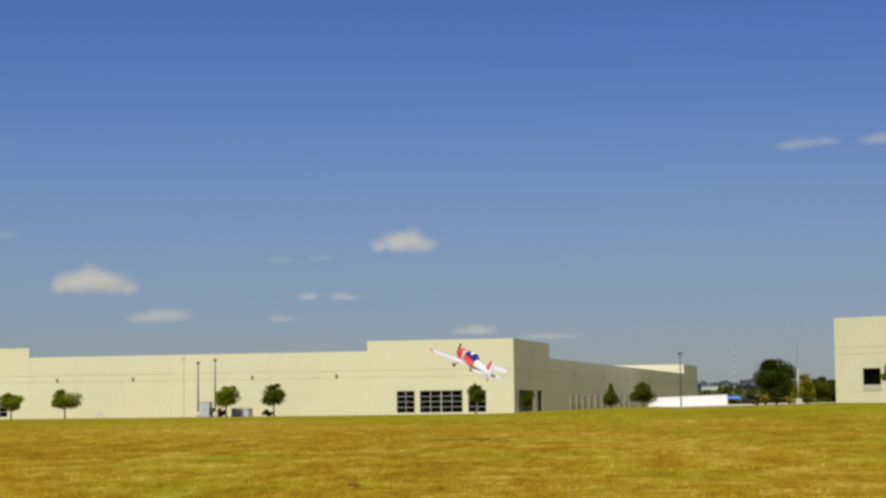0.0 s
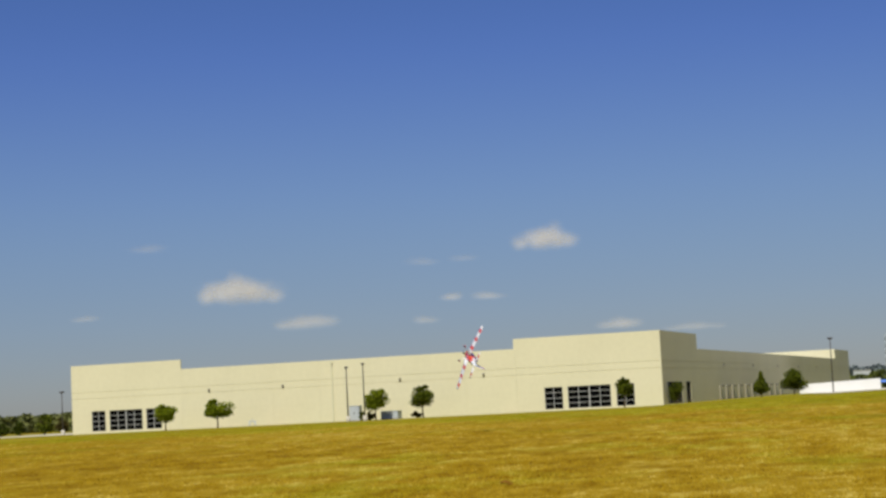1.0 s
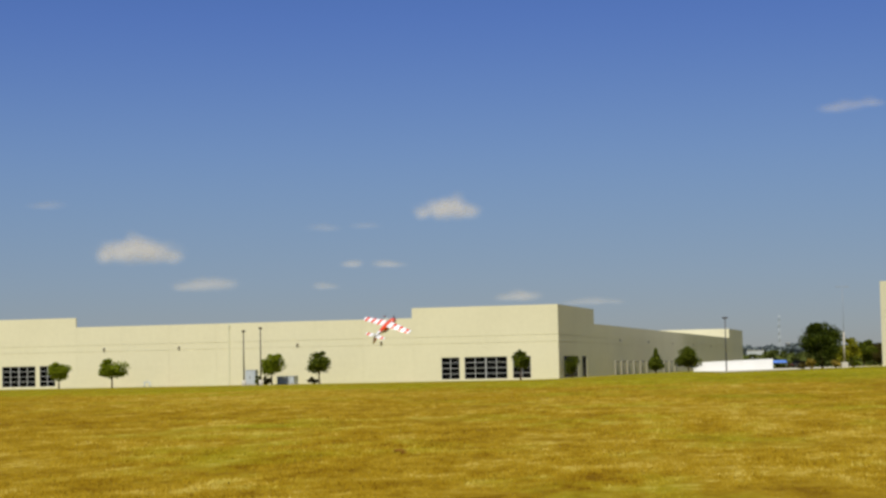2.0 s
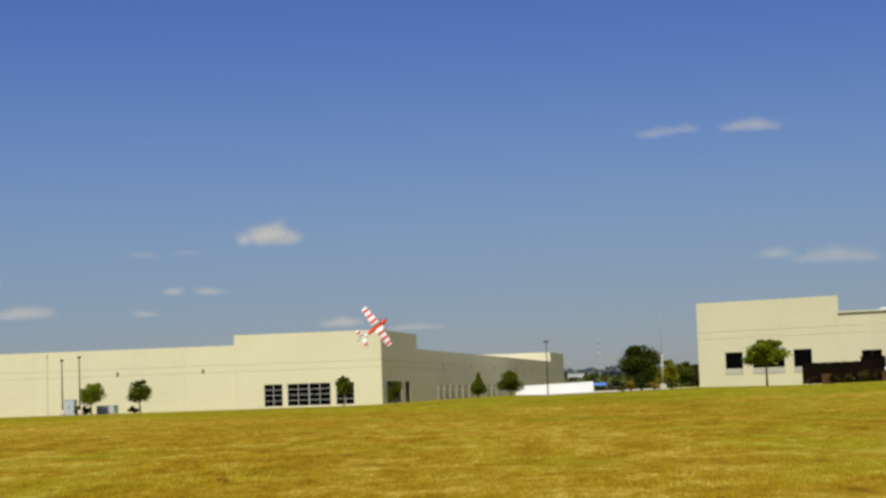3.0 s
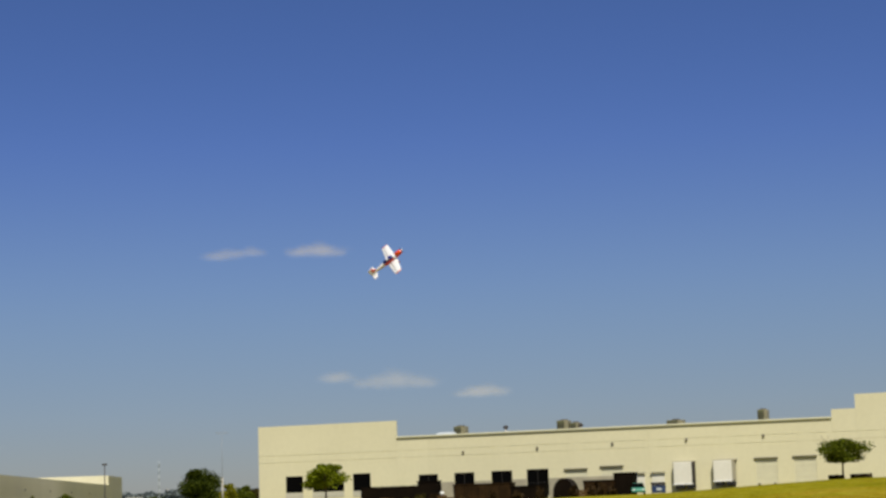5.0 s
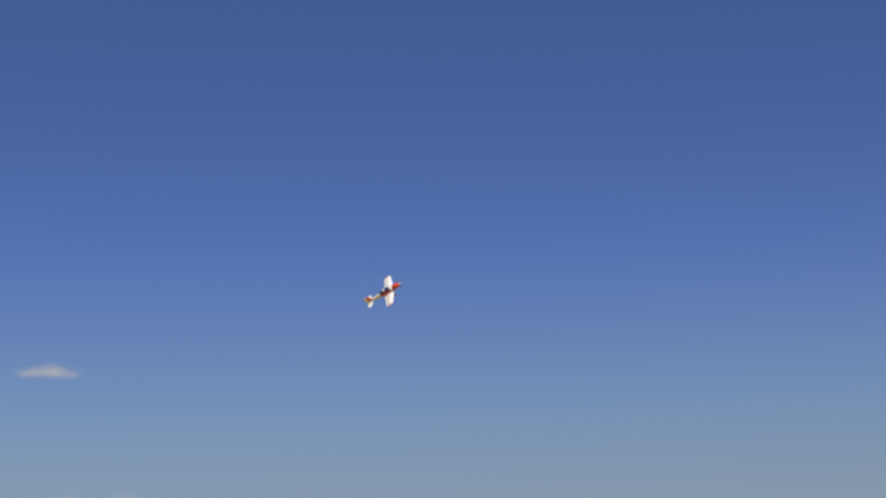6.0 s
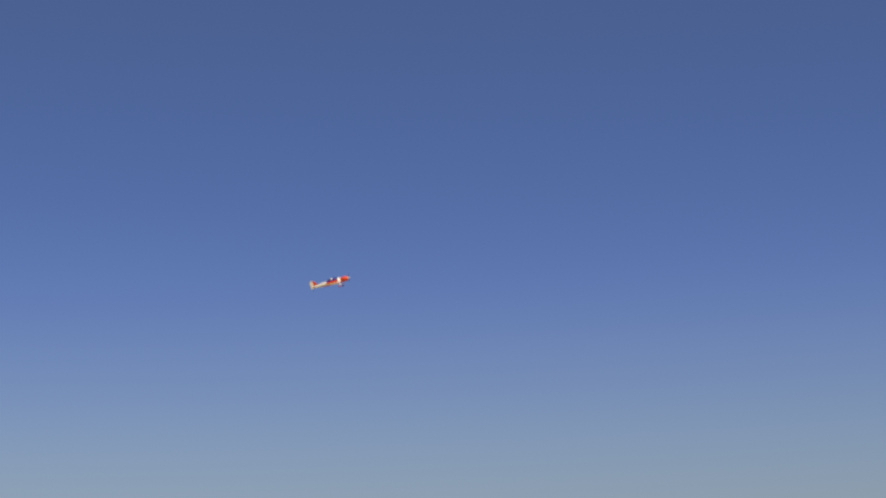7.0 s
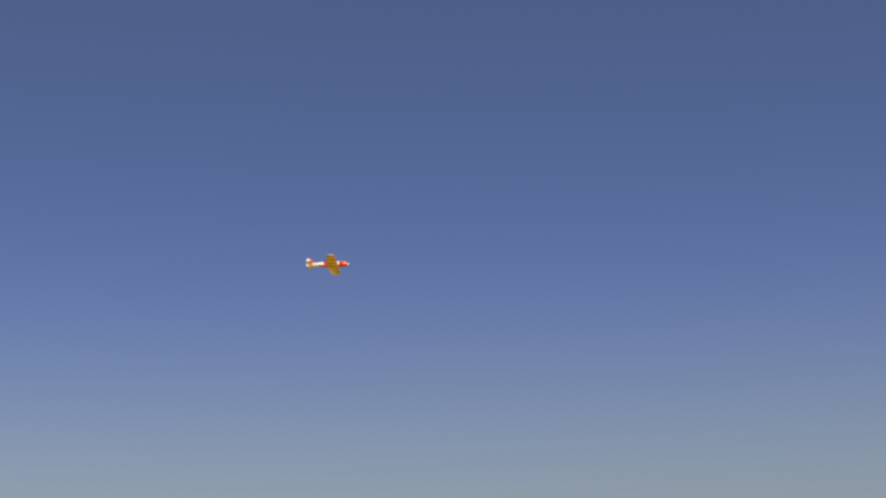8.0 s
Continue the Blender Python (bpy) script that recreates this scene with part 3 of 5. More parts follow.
def tree(x, y, z, height, crown_w, crown_low, leaf, label, seed, count=1500, size=0.30, narrow=False, flat=0.15, group="", name="tree"):
    rng = random.Random(seed)
    t = thing(name, pose(x, y, z), label, "tree", group)
    bm = bmesh.new()
    r = 0.05 + height * 0.014
    top = crown_low + (height - crown_low) * 0.55
    bend = rng.uniform(-0.1, 0.1)
    tube(bm, (0, 0, -0.15), (bend, 0, crown_low + 0.2), r * 1.25, r * 0.8, 9, 0)
    tube(bm, (bend, 0, crown_low + 0.2), (bend * 1.5, 0.05, top), r * 0.8, r * 0.3, 8, 0)
    for i in range(7):
        a = 6.283 * i / 7 + rng.uniform(-0.3, 0.3)
        z0 = crown_low + (top - crown_low) * rng.uniform(0, 0.7)
        k = crown_w * rng.uniform(0.22, 0.40)
        tube(bm, (bend, 0, z0), (k * math.cos(a), k * math.sin(a), z0 + k * rng.uniform(0.5, 1.1)), r * 0.42, r * 0.12, 6, 0)
    part("trunk", bm, BARK, t)
    cz = (height + crown_low) / 2
    rz = (height - crown_low) / 2
    me = leaf_cloud(rng, 0.0, cz, crown_w / 2 * 1.30, crown_w / 2 * 1.24, rz * 1.16, int(count * 3.2), size * 0.62, 11, flat)
    if narrow:
        for v in me.vertices:
            k = max(0.0, (v.co.z - crown_low) / (height - crown_low))
            v.co.x *= 1.15 - 0.85 * k
            v.co.y *= 1.15 - 0.85 * k
    me.materials.append(leaf)
    part("crown", me, None, t)
    return t


def on(base, u, off):
    """World place of a point off metres in front of a wall, u metres along it."""
    p = base @ Vector((u, -off, 0))
    return p.x, p.y, land(p.x, p.y)


G_A = "young trees along the warehouse"
x, y, z = on(A_POSE, -73.7, 8)
tree(x, y, z, 3.75, 4.0, 1.15, LEAF, "small green street tree before the dark windows", 11, 1300, 0.30, group=G_A)
x, y, z = on(A_POSE, -65.1, 8)
tree(x, y, z, 4.25, 4.3, 1.15, LEAF, "small bright green tree on a thin trunk", 12, 1400, 0.30, group=G_A)
x, y, z = on(A_POSE, -40.1, 8)
tree(x, y, z, 4.35, 3.9, 1.2, LEAF, "small green tree beside the electrical cabinets", 13, 1500, 0.30, group=G_A)
x, y, z = on(A_POSE, -32.9, 8)
tree(x, y, z, 4.45, 4.3, 1.1, LEAF_DARK, "small dark green tree with a spiky crown", 14, 1200, 0.30, group=G_A)
x, y, z = on(A_POSE, -3.7, 8)
tree(x, y, z, 4.1, 2.5, 1.2, LEAF_DARK, "slim olive tree before the corner windows", 15, 800, 0.28, group=G_A)


def on_side(v, off):
    p = A_POSE @ Vector((off, v, 0))
    return p.x, p.y, land(p.x, p.y)


x, y, z = on_side(2.5, 1.35)
tree(x, y, z, 3.0, 2.1, 0.4, LEAF_DARK, "olive shrub tree against the shaded wall", 16, 700, 0.26, group=G_A)
x, y, z = on_side(48.0, 6.0)
tree(x, y, z, 4.4, 2.7, 0.35, LEAF_DARK, "dark conical evergreen beside the loading side", 17, 1900, 0.36, True, group=G_A)
x, y, z = on_side(72.0, 8.0)
tree(x, y, z, 4.5, 4.4, 0.5, LEAF_DARK, "dense dark green tree beside the white trailer", 18, 2200, 0.36, group=G_A)

tree(27.9, 260.6, land(27.9, 260.6), 6.5, 6.4, 0.5, LEAF_DEEP, "large dark green broad tree between the warehouses", 21, 3200, 0.34)
tree(36.6, 298, land(36.6, 298), 4.6, 4.4, 0.3, LEAF_LIME, "yellow-green bushy tree by the drive", 22, 1200, 0.34)
tree(40.2, 312, land(40.2, 312), 4.4, 4.6, 0.3, LEAF_DARK, "olive-green tree behind the driveway", 23, 1200, 0.36)
tree(43.8, 318, land(43.8, 318), 3.9, 4.8, 0.3, LEAF_BROWN, "olive-brown low tree by the far corner", 24, 1200, 0.36)
x, y, z = on(B_POSE, 15.4, 12)
tree(x, y, z, 6.3, 6.1, 2.45, LEAF, "round green tree before the warehouse windows", 25, 2600, 0.32, flat=0.3)
x, y, z = on(B_POSE, 84.6, 14)
tree(x, y, z, 4.9, 6.7, 1.75, LEAF_DARK, "wide dark green tree before the raised bay", 26, 2600, 0.32, flat=0.3)


# ---------- site things ----------
def light_pole(x, y, z, height, label, mat, head=0.9, base=True, group="site light poles"):
    t = thing("light_pole", pose(x, y, z), label, "light pole", group)
    if base:
        bm = bmesh.new()
        tube(bm, (0, 0, -0.3), (0, 0, 0.75), 0.32, 0.30, 12)
        part("base", bm, CONCRETE, t, "round concrete footing")
    bm = bmesh.new()
    tube(bm, (0, 0, -0.2), (0, 0, height - 0.1), 0.11, 0.075, 8)
    part("pole", bm, mat, t)
    bm = bmesh.new()
    box(bm, -head / 2, head / 2, -0.25, 0.25, height - 0.28, height)
    bevel(bm, 0.06)
    part("lamp_head", bm, DARK_METAL, t, "dark shoebox lamp head")
    bm = bmesh.new()
    box(bm, -head / 2 + 0.08, head / 2 - 0.08, -0.2, 0.2, height - 0.31, height - 0.282)
    part("lens", bm, UTIL_GREY, t)


x, y, z = on(A_POSE, -42.75, 12)
light_pole(x, y, z, 7.8, "slim dark light pole before the warehouse wall", DARK_METAL, 0.42)
x, y, z = on(A_POSE, -40.2, 12)
light_pole(x, y, z, 8.15, "slim dark light pole before the warehouse wall", DARK_METAL, 0.42)
light_pole(16.55, 299.5, land(16.55, 299.5), 8.9, "tall parking light pole with a dark shoebox head", DARK_METAL, 0.85, False)
light_pole(-113.9, 299.0, land(-113.9, 299), 7.4, "parking light pole with a dark head past the warehouse end", DARK_METAL, 0.8)

# pale post by the broad tree
t = thing("utility_post", pose(30.1, 253.2, land(30.1, 253.2)), "tall pale street light pole on a square footing", "light pole", "site light poles")
bm = bmesh.new()
box(bm, -0.45, 0.45, -0.45, 0.45, -0.2, 0.75)
part("footing", bevel(bm, 0.05), CONCRETE, t)
bm = bmesh.new()
tube(bm, (0, 0, 0.7), (0, 0, 4.95), 0.12, 0.09, 10)
part("post", bm, CONCRETE, t)
bm = bmesh.new()
tube(bm, (0, 0, 4.9), (0, 0, 11.1), 0.024, 0.018, 8)
part("mast_tube", bm, GALV, t)
for s in (-1, 1):
    bm = bmesh.new()
    box(bm, min(0.1 * s, 0.9 * s), max(0.1 * s, 0.9 * s), -0.12, 0.12, 11.1, 11.16)
    part("lamp_head", bevel(bm, 0.02), GALV, t)


def cabinet(base, u, off, w, d, h, label, mat):
    x, y, z = on(base, u, off)
    t = thing("electrical_cabinet", pose(x, y, z, 0, 0, -10.1), label, "cabinet", "electrical cabinets")
    bm = bmesh.new()
    box(bm, 0, w, 0, d, 0.1, h)
    part("body", bevel(bm, 0.04), mat, t)
    bm = bmesh.new()
    box(bm, -0.15, w + 0.15, -0.15, d + 0.15, -0.25, 0.09)
    part("pad", bm, CONCRETE, t)
    for i in range(2):
        bm = bmesh.new()
        box(bm, 0.06 + i * w / 2, w / 2 - 0.04 + i * w / 2, -0.03, -0.002, 0.2, h - 0.12)
        dr = part("door", bm, mat, t)
        bm = bmesh.new()
        box(bm, w / 2 + (0.05 if i else -0.1), w / 2 + (0.1 if i else -0.05), -0.07, -0.031, h * 0.45, h * 0.6)
        part("handle", bm, DARK_METAL, dr)
    bm = bmesh.new()
    box(bm, -0.04, w + 0.04, -0.05, d + 0.04, h, h + 0.07)
    part("lid", bm, mat, t)


cabinet(A_POSE, -45.4, 5, 1.55, 1.2, 2.15, "tall pale grey electrical switch cabinet", PALE_GREY)
cabinet(A_POSE, -40.5, 5, 2.6, 1.8, 1.15, "low pale blue-grey pad transformer", PALE_GREY)


x, y, z = on(A_POSE, -62.3, 3)
t = thing("standpipe", pose(x, y, z, 0, 0, -10.1), "pale grey fire standpipe near the warehouse wall", "standpipe")
bm = bmesh.new()
for px in (0.0, 0.9):
    tube(bm, (px, 0, -0.2), (px, 0, 0.72), 0.09, 0.09, 10)
tube(bm, (-0.05, 0, 0.72), (0.95, 0, 0.72), 0.09, 0.09, 10)
part("pipe", bm, PALE_GREY, t)
bm = bmesh.new()
tube(bm, (0.45, 0, 0.80), (0.45, 0, 1.0), 0.03, 0.03, 6)
tube(bm, (0.45, 0, 1.0), (0.45, 0, 1.04), 0.16, 0.16, 12)
part("valve_wheel", bm, PALE_GREY, t)


def shrub(x, y, z, w, h, leaf, label, seed, group="shrubs", count=450, size=0.24):
    rng = random.Random(seed)
    t = thing("shrub", pose(x, y, z), label, "shrub", group)
    bm = bmesh.new()
    for i in range(6):
        a = 6.283 * i / 6
        tube(bm, (0, 0, -0.1), (w * 0.25 * math.cos(a), w * 0.25 * math.sin(a), h * 0.7), 0.05, 0.02, 6)
    part("stems", bm, BARK, t)
    me = leaf_cloud(rng, 0, h * 0.5, w / 2 * 1.2, w / 2 * 1.2, h * 0.55, count, size, 7, 0.05)
    me.materials.append(leaf)
    part("foliage", me, None, t)


for u, w, h, m, s in ((-42.9, 1.0, 1.25, LEAF_DARK, 31), (-41.6, 1.4, 1.2, LEAF_BROWN, 32), (-34.4, 1.6, 0.9, LEAF_BROWN, 33)):
    x, y, z = on(A_POSE, u, 6.3)
    shrub(x, y, z, w, h, m, "low olive-brown shrub at the warehouse wall", s)


def box_trailer(m, length, bottom, top, label, name="box_trailer", wheels=True, group="", wide=2.55):
    """A dry-van trailer, nose at x=0, on its bogie and landing legs."""
    t = thing(name, m, label, "trailer", group)
    bm = bmesh.new()
    box(bm, 0, length, -wide / 2, wide / 2, bottom, top)
    part("body", bevel(bm, 0.06), WHITE_PAINT, t)
    bm = bmesh.new()
    for z in (bottom + 0.02, top - 0.1):
        box(bm, -0.015, length + 0.015, -wide / 2 - 0.02, wide / 2 + 0.02, z, z + 0.09)
    for i in range(int(length / 1.22)):
        x = 0.6 + i * 1.22
        for s in (-1, 1):
            box(bm, x, x + 0.05, s * (wide / 2 + 0.012) - 0.01, s * (wide / 2 + 0.012) + 0.01, bottom + 0.12, top - 0.11)
    part("side_rails", bm, WHITE_PAINT, t)
    bm = bmesh.new()
    box(bm, 0.3, length - 0.2, -0.55, 0.55, bottom - 0.3, bottom - 0.004)
    part("chassis", bm, DARK_METAL, t)
    for s in (-1, 1):
        bm = bmesh.new()
        box(bm, 2.2, 2.4, s * 0.9 - 0.08, s * 0.9 + 0.08, 0.02, bottom - 0.004)
        part("landing_leg", bm, DARK_METAL, t)
        for x in (length - 2.4, length - 1.2):
            bm = bmesh.new()
            tube(bm, (x, s * (wide / 2 - 0.35), 0.5), (x, s * (wide / 2 - 0.03), 0.5), 0.5, 0.5, 18)
            wh = part("wheel", bm, DARK_RUBBER, t)
            bm = bmesh.new()
            tube(bm, (x, s * (wide / 2 - 0.034), 0.5), (x, s * (wide / 2 + 0.01), 0.5), 0.26, 0.22, 12)
            part("rim", bm, GALV, wh)
    return t


box_trailer(pose(13.0, 345.53, land(19, 345) - 1.40, 0, -1.7, -3.0), 14.8, 0.95, 3.05, "long bright white flat-sided trailer parked past the warehouse")


def dock_shelter(u, label, strip_mat):
    """A white dock box standing off the wall, with its side strip, step and black bumpers."""
    p = B_POSE @ Vector((u, -1.0, 0))
    g = land(p.x, p.y)
    t = thing("dock_shelter", B_POSE @ Matrix.Translation((u, -0.02, g)), label, "dock shelter", "dock shelters")
    top = 5.75 - g
    bm = bmesh.new()
    box(bm, 0, 2.45, -1.1, -0.02, 1.22, top)
    part("box", bevel(bm, 0.05), DOCK_WHITE, t, "white box body")
    bm = bmesh.new()
    box(bm, -0.05, 2.85, -0.95, -0.02, top + 0.005, top + 0.12)
    part("canopy", bm, GREYED, t)
    # pleated strip on the right side, darker than the box
    bm = bmesh.new()
    for k in range(5):
        box(bm, 2.46, 2.80 - 0.03 * (k % 2), -1.0 + 0.19 * k, -0.83 + 0.19 * k, 1.22, top)
    part("side_strip", bm, strip_mat, t, "pleated side strip")
    bm = bmesh.new()
    box(bm, -0.1, 2.5, -1.18, -0.03, 1.02, 1.215)
    part("step", bevel(bm, 0.03), WHITE_PAINT, t)
    for x in (0.25, 1.75):
        bm = bmesh.new()
        box(bm, x, x + 1.05, -1.12, -0.05, 0.48, 1.015)
        part("bumper", bevel(bm, 0.05), DARK_RUBBER, t, "black rubber bumper")
    for x in (0.05, 2.4):
        bm = bmesh.new()
        box(bm, x - 0.05, x + 0.05, -0.45, -0.35, -0.2, 1.018)
        part("leg", bm, DOCK_WHITE, t)


dock_shelter(60.95, "white dock box with a dark side strip and black bumpers", DARK_METAL)
dock_shelter(66.3, "white dock box with a pale grey side strip and black bumpers", GREYED)


# ---------- yard before the dock wall ----------
def yard(u, off=10.0):
    p = B_POSE @ Vector((u, -off, 0))
    return land(p.x, p.y)


def screen_fence(u0, u1, top, off=10.0):
    """Dark mesh screen on posts."""
    g = yard((u0 + u1) / 2, off)
    t = thing("screen_fence", B_POSE @ Matrix.Translation((u0, -off, g)), "tall black-brown screened yard fence on steel posts", "fence")
    n = int((u1 - u0) / 1.9)
    w = (u1 - u0) / n
    for i in range(n + 1):
        bm = bmesh.new()
        tube(bm, (i * w, 0.06, -0.2), (i * w, 0.06, top - g + 0.05), 0.05, 0.05, 8)
        part("post", bm, BLACKISH, t)
    for i in range(n):
        bm = bmesh.new()
        for k in range(4):
            a = i * w + 0.03 + k * (w - 0.06) / 4
            box(bm, a - 0.035, a + (w - 0.06) / 4 + 0.02, -0.012 * (k % 2), 0.02 + 0.004 * (k % 2), 0.02, top - g - 0.02 * ((i * 7 + k) % 3))
        part("panel", bm, BLACKISH, t)


def dumpster(u, w, top, mat, label, off=10.0, d=2.2, ribs=True):
    g = yard(u + w / 2, off)
    h = top - g
    t = thing("dumpster", B_POSE @ Matrix.Translation((u, -off, g)), label, "dumpster", "yard containers")
    bm = bmesh.new()
    v = box(bm, 0.0, w, 0, d, 0.06, h)
    for q in v[4:]:
        q.co.x += 0.12 if q.co.x > w / 2 else -0.12
    bevel(bm, 0.05)
    part("bin", bm, mat, t)
    bm = bmesh.new()
    box(bm, -0.2, w + 0.2, -0.1, d + 0.1, h + 0.004, h + 0.12)
    part("rim", bevel(bm, 0.03), mat, t)
    if ribs:
        n = max(2, int(w / 0.9))
        for i in range(n):
            bm = bmesh.new()
            x = w * (i + 0.5) / n
            box(bm, x - 0.06, x + 0.06, -0.09, -0.004, 0.2, h - 0.05)
            part("rib", bm, mat, t)
    for x in (0.25, w - 0.25):
        bm = bmesh.new()
        tube(bm, (x, 0.1, 0.1), (x, 0.3, 0.1), 0.11, 0.11, 10)
        part("caster", bm, DARK_RUBBER, t)


def timber_stack(u, w, h, mat, label, off=10.6):
    g = yard(u, off)
    t = thing("pallet_stack", B_POSE @ Matrix.Translation((u, -off, g)), label, "pallets", "pallet stacks")
    n = max(3, int(h / 0.2))
    for i in range(n):
        bm = bmesh.new()
        j = ((i * 37) % 5 - 2) * 0.03
        z = i * h / n
        for k in range(4):
            box(bm, j + k * w / 4, j + k * w / 4 + w / 4 - 0.05, 0, 1.1, z + 0.11, z + h / n - 0.02)
        for k in range(3):
            box(bm, j, j + w - 0.05, k * 0.48, k * 0.48 + 0.12, z, z + 0.108)
        part("pallet", bm, mat, t)


def hoop_shed(u, w, top, off=9.6):
    g = yard(u, off)
    t = thing("hoop_shed", B_POSE @ Matrix.Translation((u, -off, g)), "dark round-topped tarpaulin shelter in the yard", "shelter")
    h = top - g
    bm = bmesh.new()
    n = 14
    rows = []
    for y in (0.0, 2.4):
        rows.append([bm.verts.new((w / 2 - w / 2 * math.cos(math.pi * i / n), y, h * (0.25 + 0.75 * math.sin(math.pi * i / n)) if 0 < i < n else 0)) for i in range(n + 1)])
    for i in range(n):
        bm.faces.new((rows[0][i], rows[0][i + 1], rows[1][i + 1], rows[1][i]))
    bm.faces.new(rows[0][::-1])
    bm.faces.new(rows[1])
    part("cover", bm, BLACKISH, t)
    for y in (-0.03, 1.2):
        bm = bmesh.new()
        for i in range(n):
            a, b = rows_pt(w, h, n, i), rows_pt(w, h, n, i + 1)
            tube(bm, (a[0], y, a[1]), (b[0], y, b[1]), 0.05, 0.05, 6)
        part("hoop", bm, DARK_METAL, t)


def rows_pt(w, h, n, i):
    return (w / 2 - w / 2 * math.cos(math.pi * i / n), h * (0.25 + 0.75 * math.sin(math.pi * i / n)) if 0 < i < n else 0.0)


def car(m, mat, label, length=4.3, height=1.45, group="parked cars"):
    """A parked car: lofted body and cabin, panes, wheels and lamps."""
    t = thing("car", m, label, "car", group)
    L = length / 2
    prof = [(-L, 0.35), (-L, 0.75), (-L * 0.95, 0.88), (-L * 0.45, 0.95), (L * 0.55, 0.92), (L * 0.95, 0.75), (L, 0.6), (L, 0.33)]
    bm = bmesh.new()
    rings = [[bm.verts.new((x, s, z)) for x, z in prof] for s in (-0.86, 0.86)]
    for i in range(len(prof)):
        j = (i + 1) % len(prof)
        bm.faces.new((rings[0][i], rings[0][j], rings[1][j], rings[1][i]))
    bm.faces.new(rings[0][::-1])
    bm.faces.new(rings[1])
    part("body", bevel(bm, 0.06), mat, t)
    cab = [(-L * 0.80, 0.93), (-L * 0.55, height - 0.06), (-L * 0.1, height), (L * 0.2, height - 0.04), (L * 0.55, 0.93)]
    bm = bmesh.new()
    rings = [[bm.verts.new((x, s * (0.80 if z < 1 else 0.64), z)) for x, z in cab] for s in (-1, 1)]
    for i in range(len(cab) - 1):
        bm.faces.new((rings[0][i], rings[0][i + 1], rings[1][i + 1], rings[1][i]))
    bm.faces.new(rings[0][::-1])
    bm.faces.new(rings[1])
    part("cabin", bm, GLASS, t, "dark glazed cabin")
    bm = bmesh.new()
    box(bm, -L * 0.5, L * 0.2, -0.63, 0.63, height - 0.03, height + 0.03)
    part("roof", bevel(bm, 0.02), mat, t)
    for sx in (-0.62, 0.62):
        for s in (-1, 1):
            bm = bmesh.new()
            tube(bm, (L * sx, s * 0.68, 0.33), (L * sx, s * 0.88, 0.33), 0.33, 0.33, 16)
            w = part("wheel", bm, DARK_RUBBER, t)
            bm = bmesh.new()
            tube(bm, (L * sx, s * 0.875, 0.33), (L * sx, s * 0.90, 0.33), 0.2, 0.17, 10)
            part("rim", bm, GALV, w)
    for s in (-1, 1):
        bm = bmesh.new()
        box(bm, L - 0.06, L + 0.02, s * 0.6 - 0.15, s * 0.6 + 0.15, 0.58, 0.72)
        part("headlight", bm, WHITE_PAINT, t)
        bm = bmesh.new()
        box(bm, -L - 0.02, -L + 0.06, s * 0.65 - 0.12, s * 0.65 + 0.12, 0.62, 0.78)
        part("tail_light", bm, P_RED, t)
    return t


def low_hedge(u, w, seed, off=12.0):
    """A clipped knee-high hedge, longer than deep."""
    rng = random.Random(seed)
    p = B_POSE @ Vector((u, -off, 0))
    t = thing("hedge", B_POSE @ Matrix.Translation((u, -off, land(p.x, p.y))), "low clipped dark brown hedge under the wide tree", "hedge", "low hedges")
    bm = bmesh.new()
    for i in range(5):
        x = w * (i + 0.5) / 5
        tube(bm, (x, 0, -0.1), (x + rng.uniform(-0.1, 0.1), 0, 0.45), 0.03, 0.015, 6)
    part("stems", bm, BARK, t)
    verts, faces = [], []
    for i in range(700):
        q = Euler((rng.uniform(-1.2, 1.2), rng.uniform(-1.2, 1.2), rng.uniform(0, 6.28))).to_matrix()
        c = Vector((rng.uniform(0, w), rng.uniform(-0.4, 0.4), rng.uniform(0.08, 0.62)))
        k = len(verts)
        for x, y in ((-0.5, -0.3), (0.4, -0.5), (0.55, 0.4), (-0.3, 0.55)):
            verts.append(c + q @ Vector((x, y, 0)) * 0.16)
        faces.append((k, k + 1, k + 2, k + 3))
    me = bpy.data.meshes.new("foliage")
    me.from_pydata(verts, [], faces)
    me.materials.append(SCRUB)
    me.update()
    part("foliage", me, None, t)


def skip(u, w, h, off=10.5):
    """A small blue wheeled waste skip with a dark open lid and a pale sticker."""
    g = yard(u + w / 2, off)
    t = thing("waste_skip", B_POSE @ Matrix.Translation((u, -off, g)) @ pose(0, 0, 0, 0, 0, 16), "blue steel waste skip with a dark lid and pale sticker", "dumpster", "yard containers")
    bm = bmesh.new()
    v = box(bm, 0, w, 0, 1.3, 0.14, h * 0.72)
    for q in v[:4]:
        q.co.y = 0.12 if q.co.y < 0.6 else 1.2
    part("bin", bevel(bm, 0.04), NAVY, t)
    bm = bmesh.new()
    v = box(bm, -0.06, w + 0.06, -0.05, 1.36, h * 0.725, h * 0.80)
    for q in v:
        if q.co.y > 1:
            q.co.z += h * 0.20
    part("lid", bevel(bm, 0.02), DARK_RUBBER, t, "dark plastic lid")
    bm = bmesh.new()
    box(bm, w * 0.33, w * 0.70, 0.0, 0.03, h * 0.30, h * 0.52)
    part("sticker", bm, PALE_GREY, t, "pale sticker")
    for x in (0.0, w):
        bm = bmesh.new()
        box(bm, x - 0.07, x + 0.07, 0.3, 0.9, h * 0.5, h * 0.6)
        part("lift_pocket", bm, DARK_RUBBER, t)
    for x in (0.15, w - 0.15):
        for y in (0.25, 1.05):
            bm = bmesh.new()
            tube(bm, (x - 0.04, y, 0.08), (x + 0.04, y, 0.08), 0.08, 0.08, 10)
            part("caster", bm, DARK_RUBBER, t)


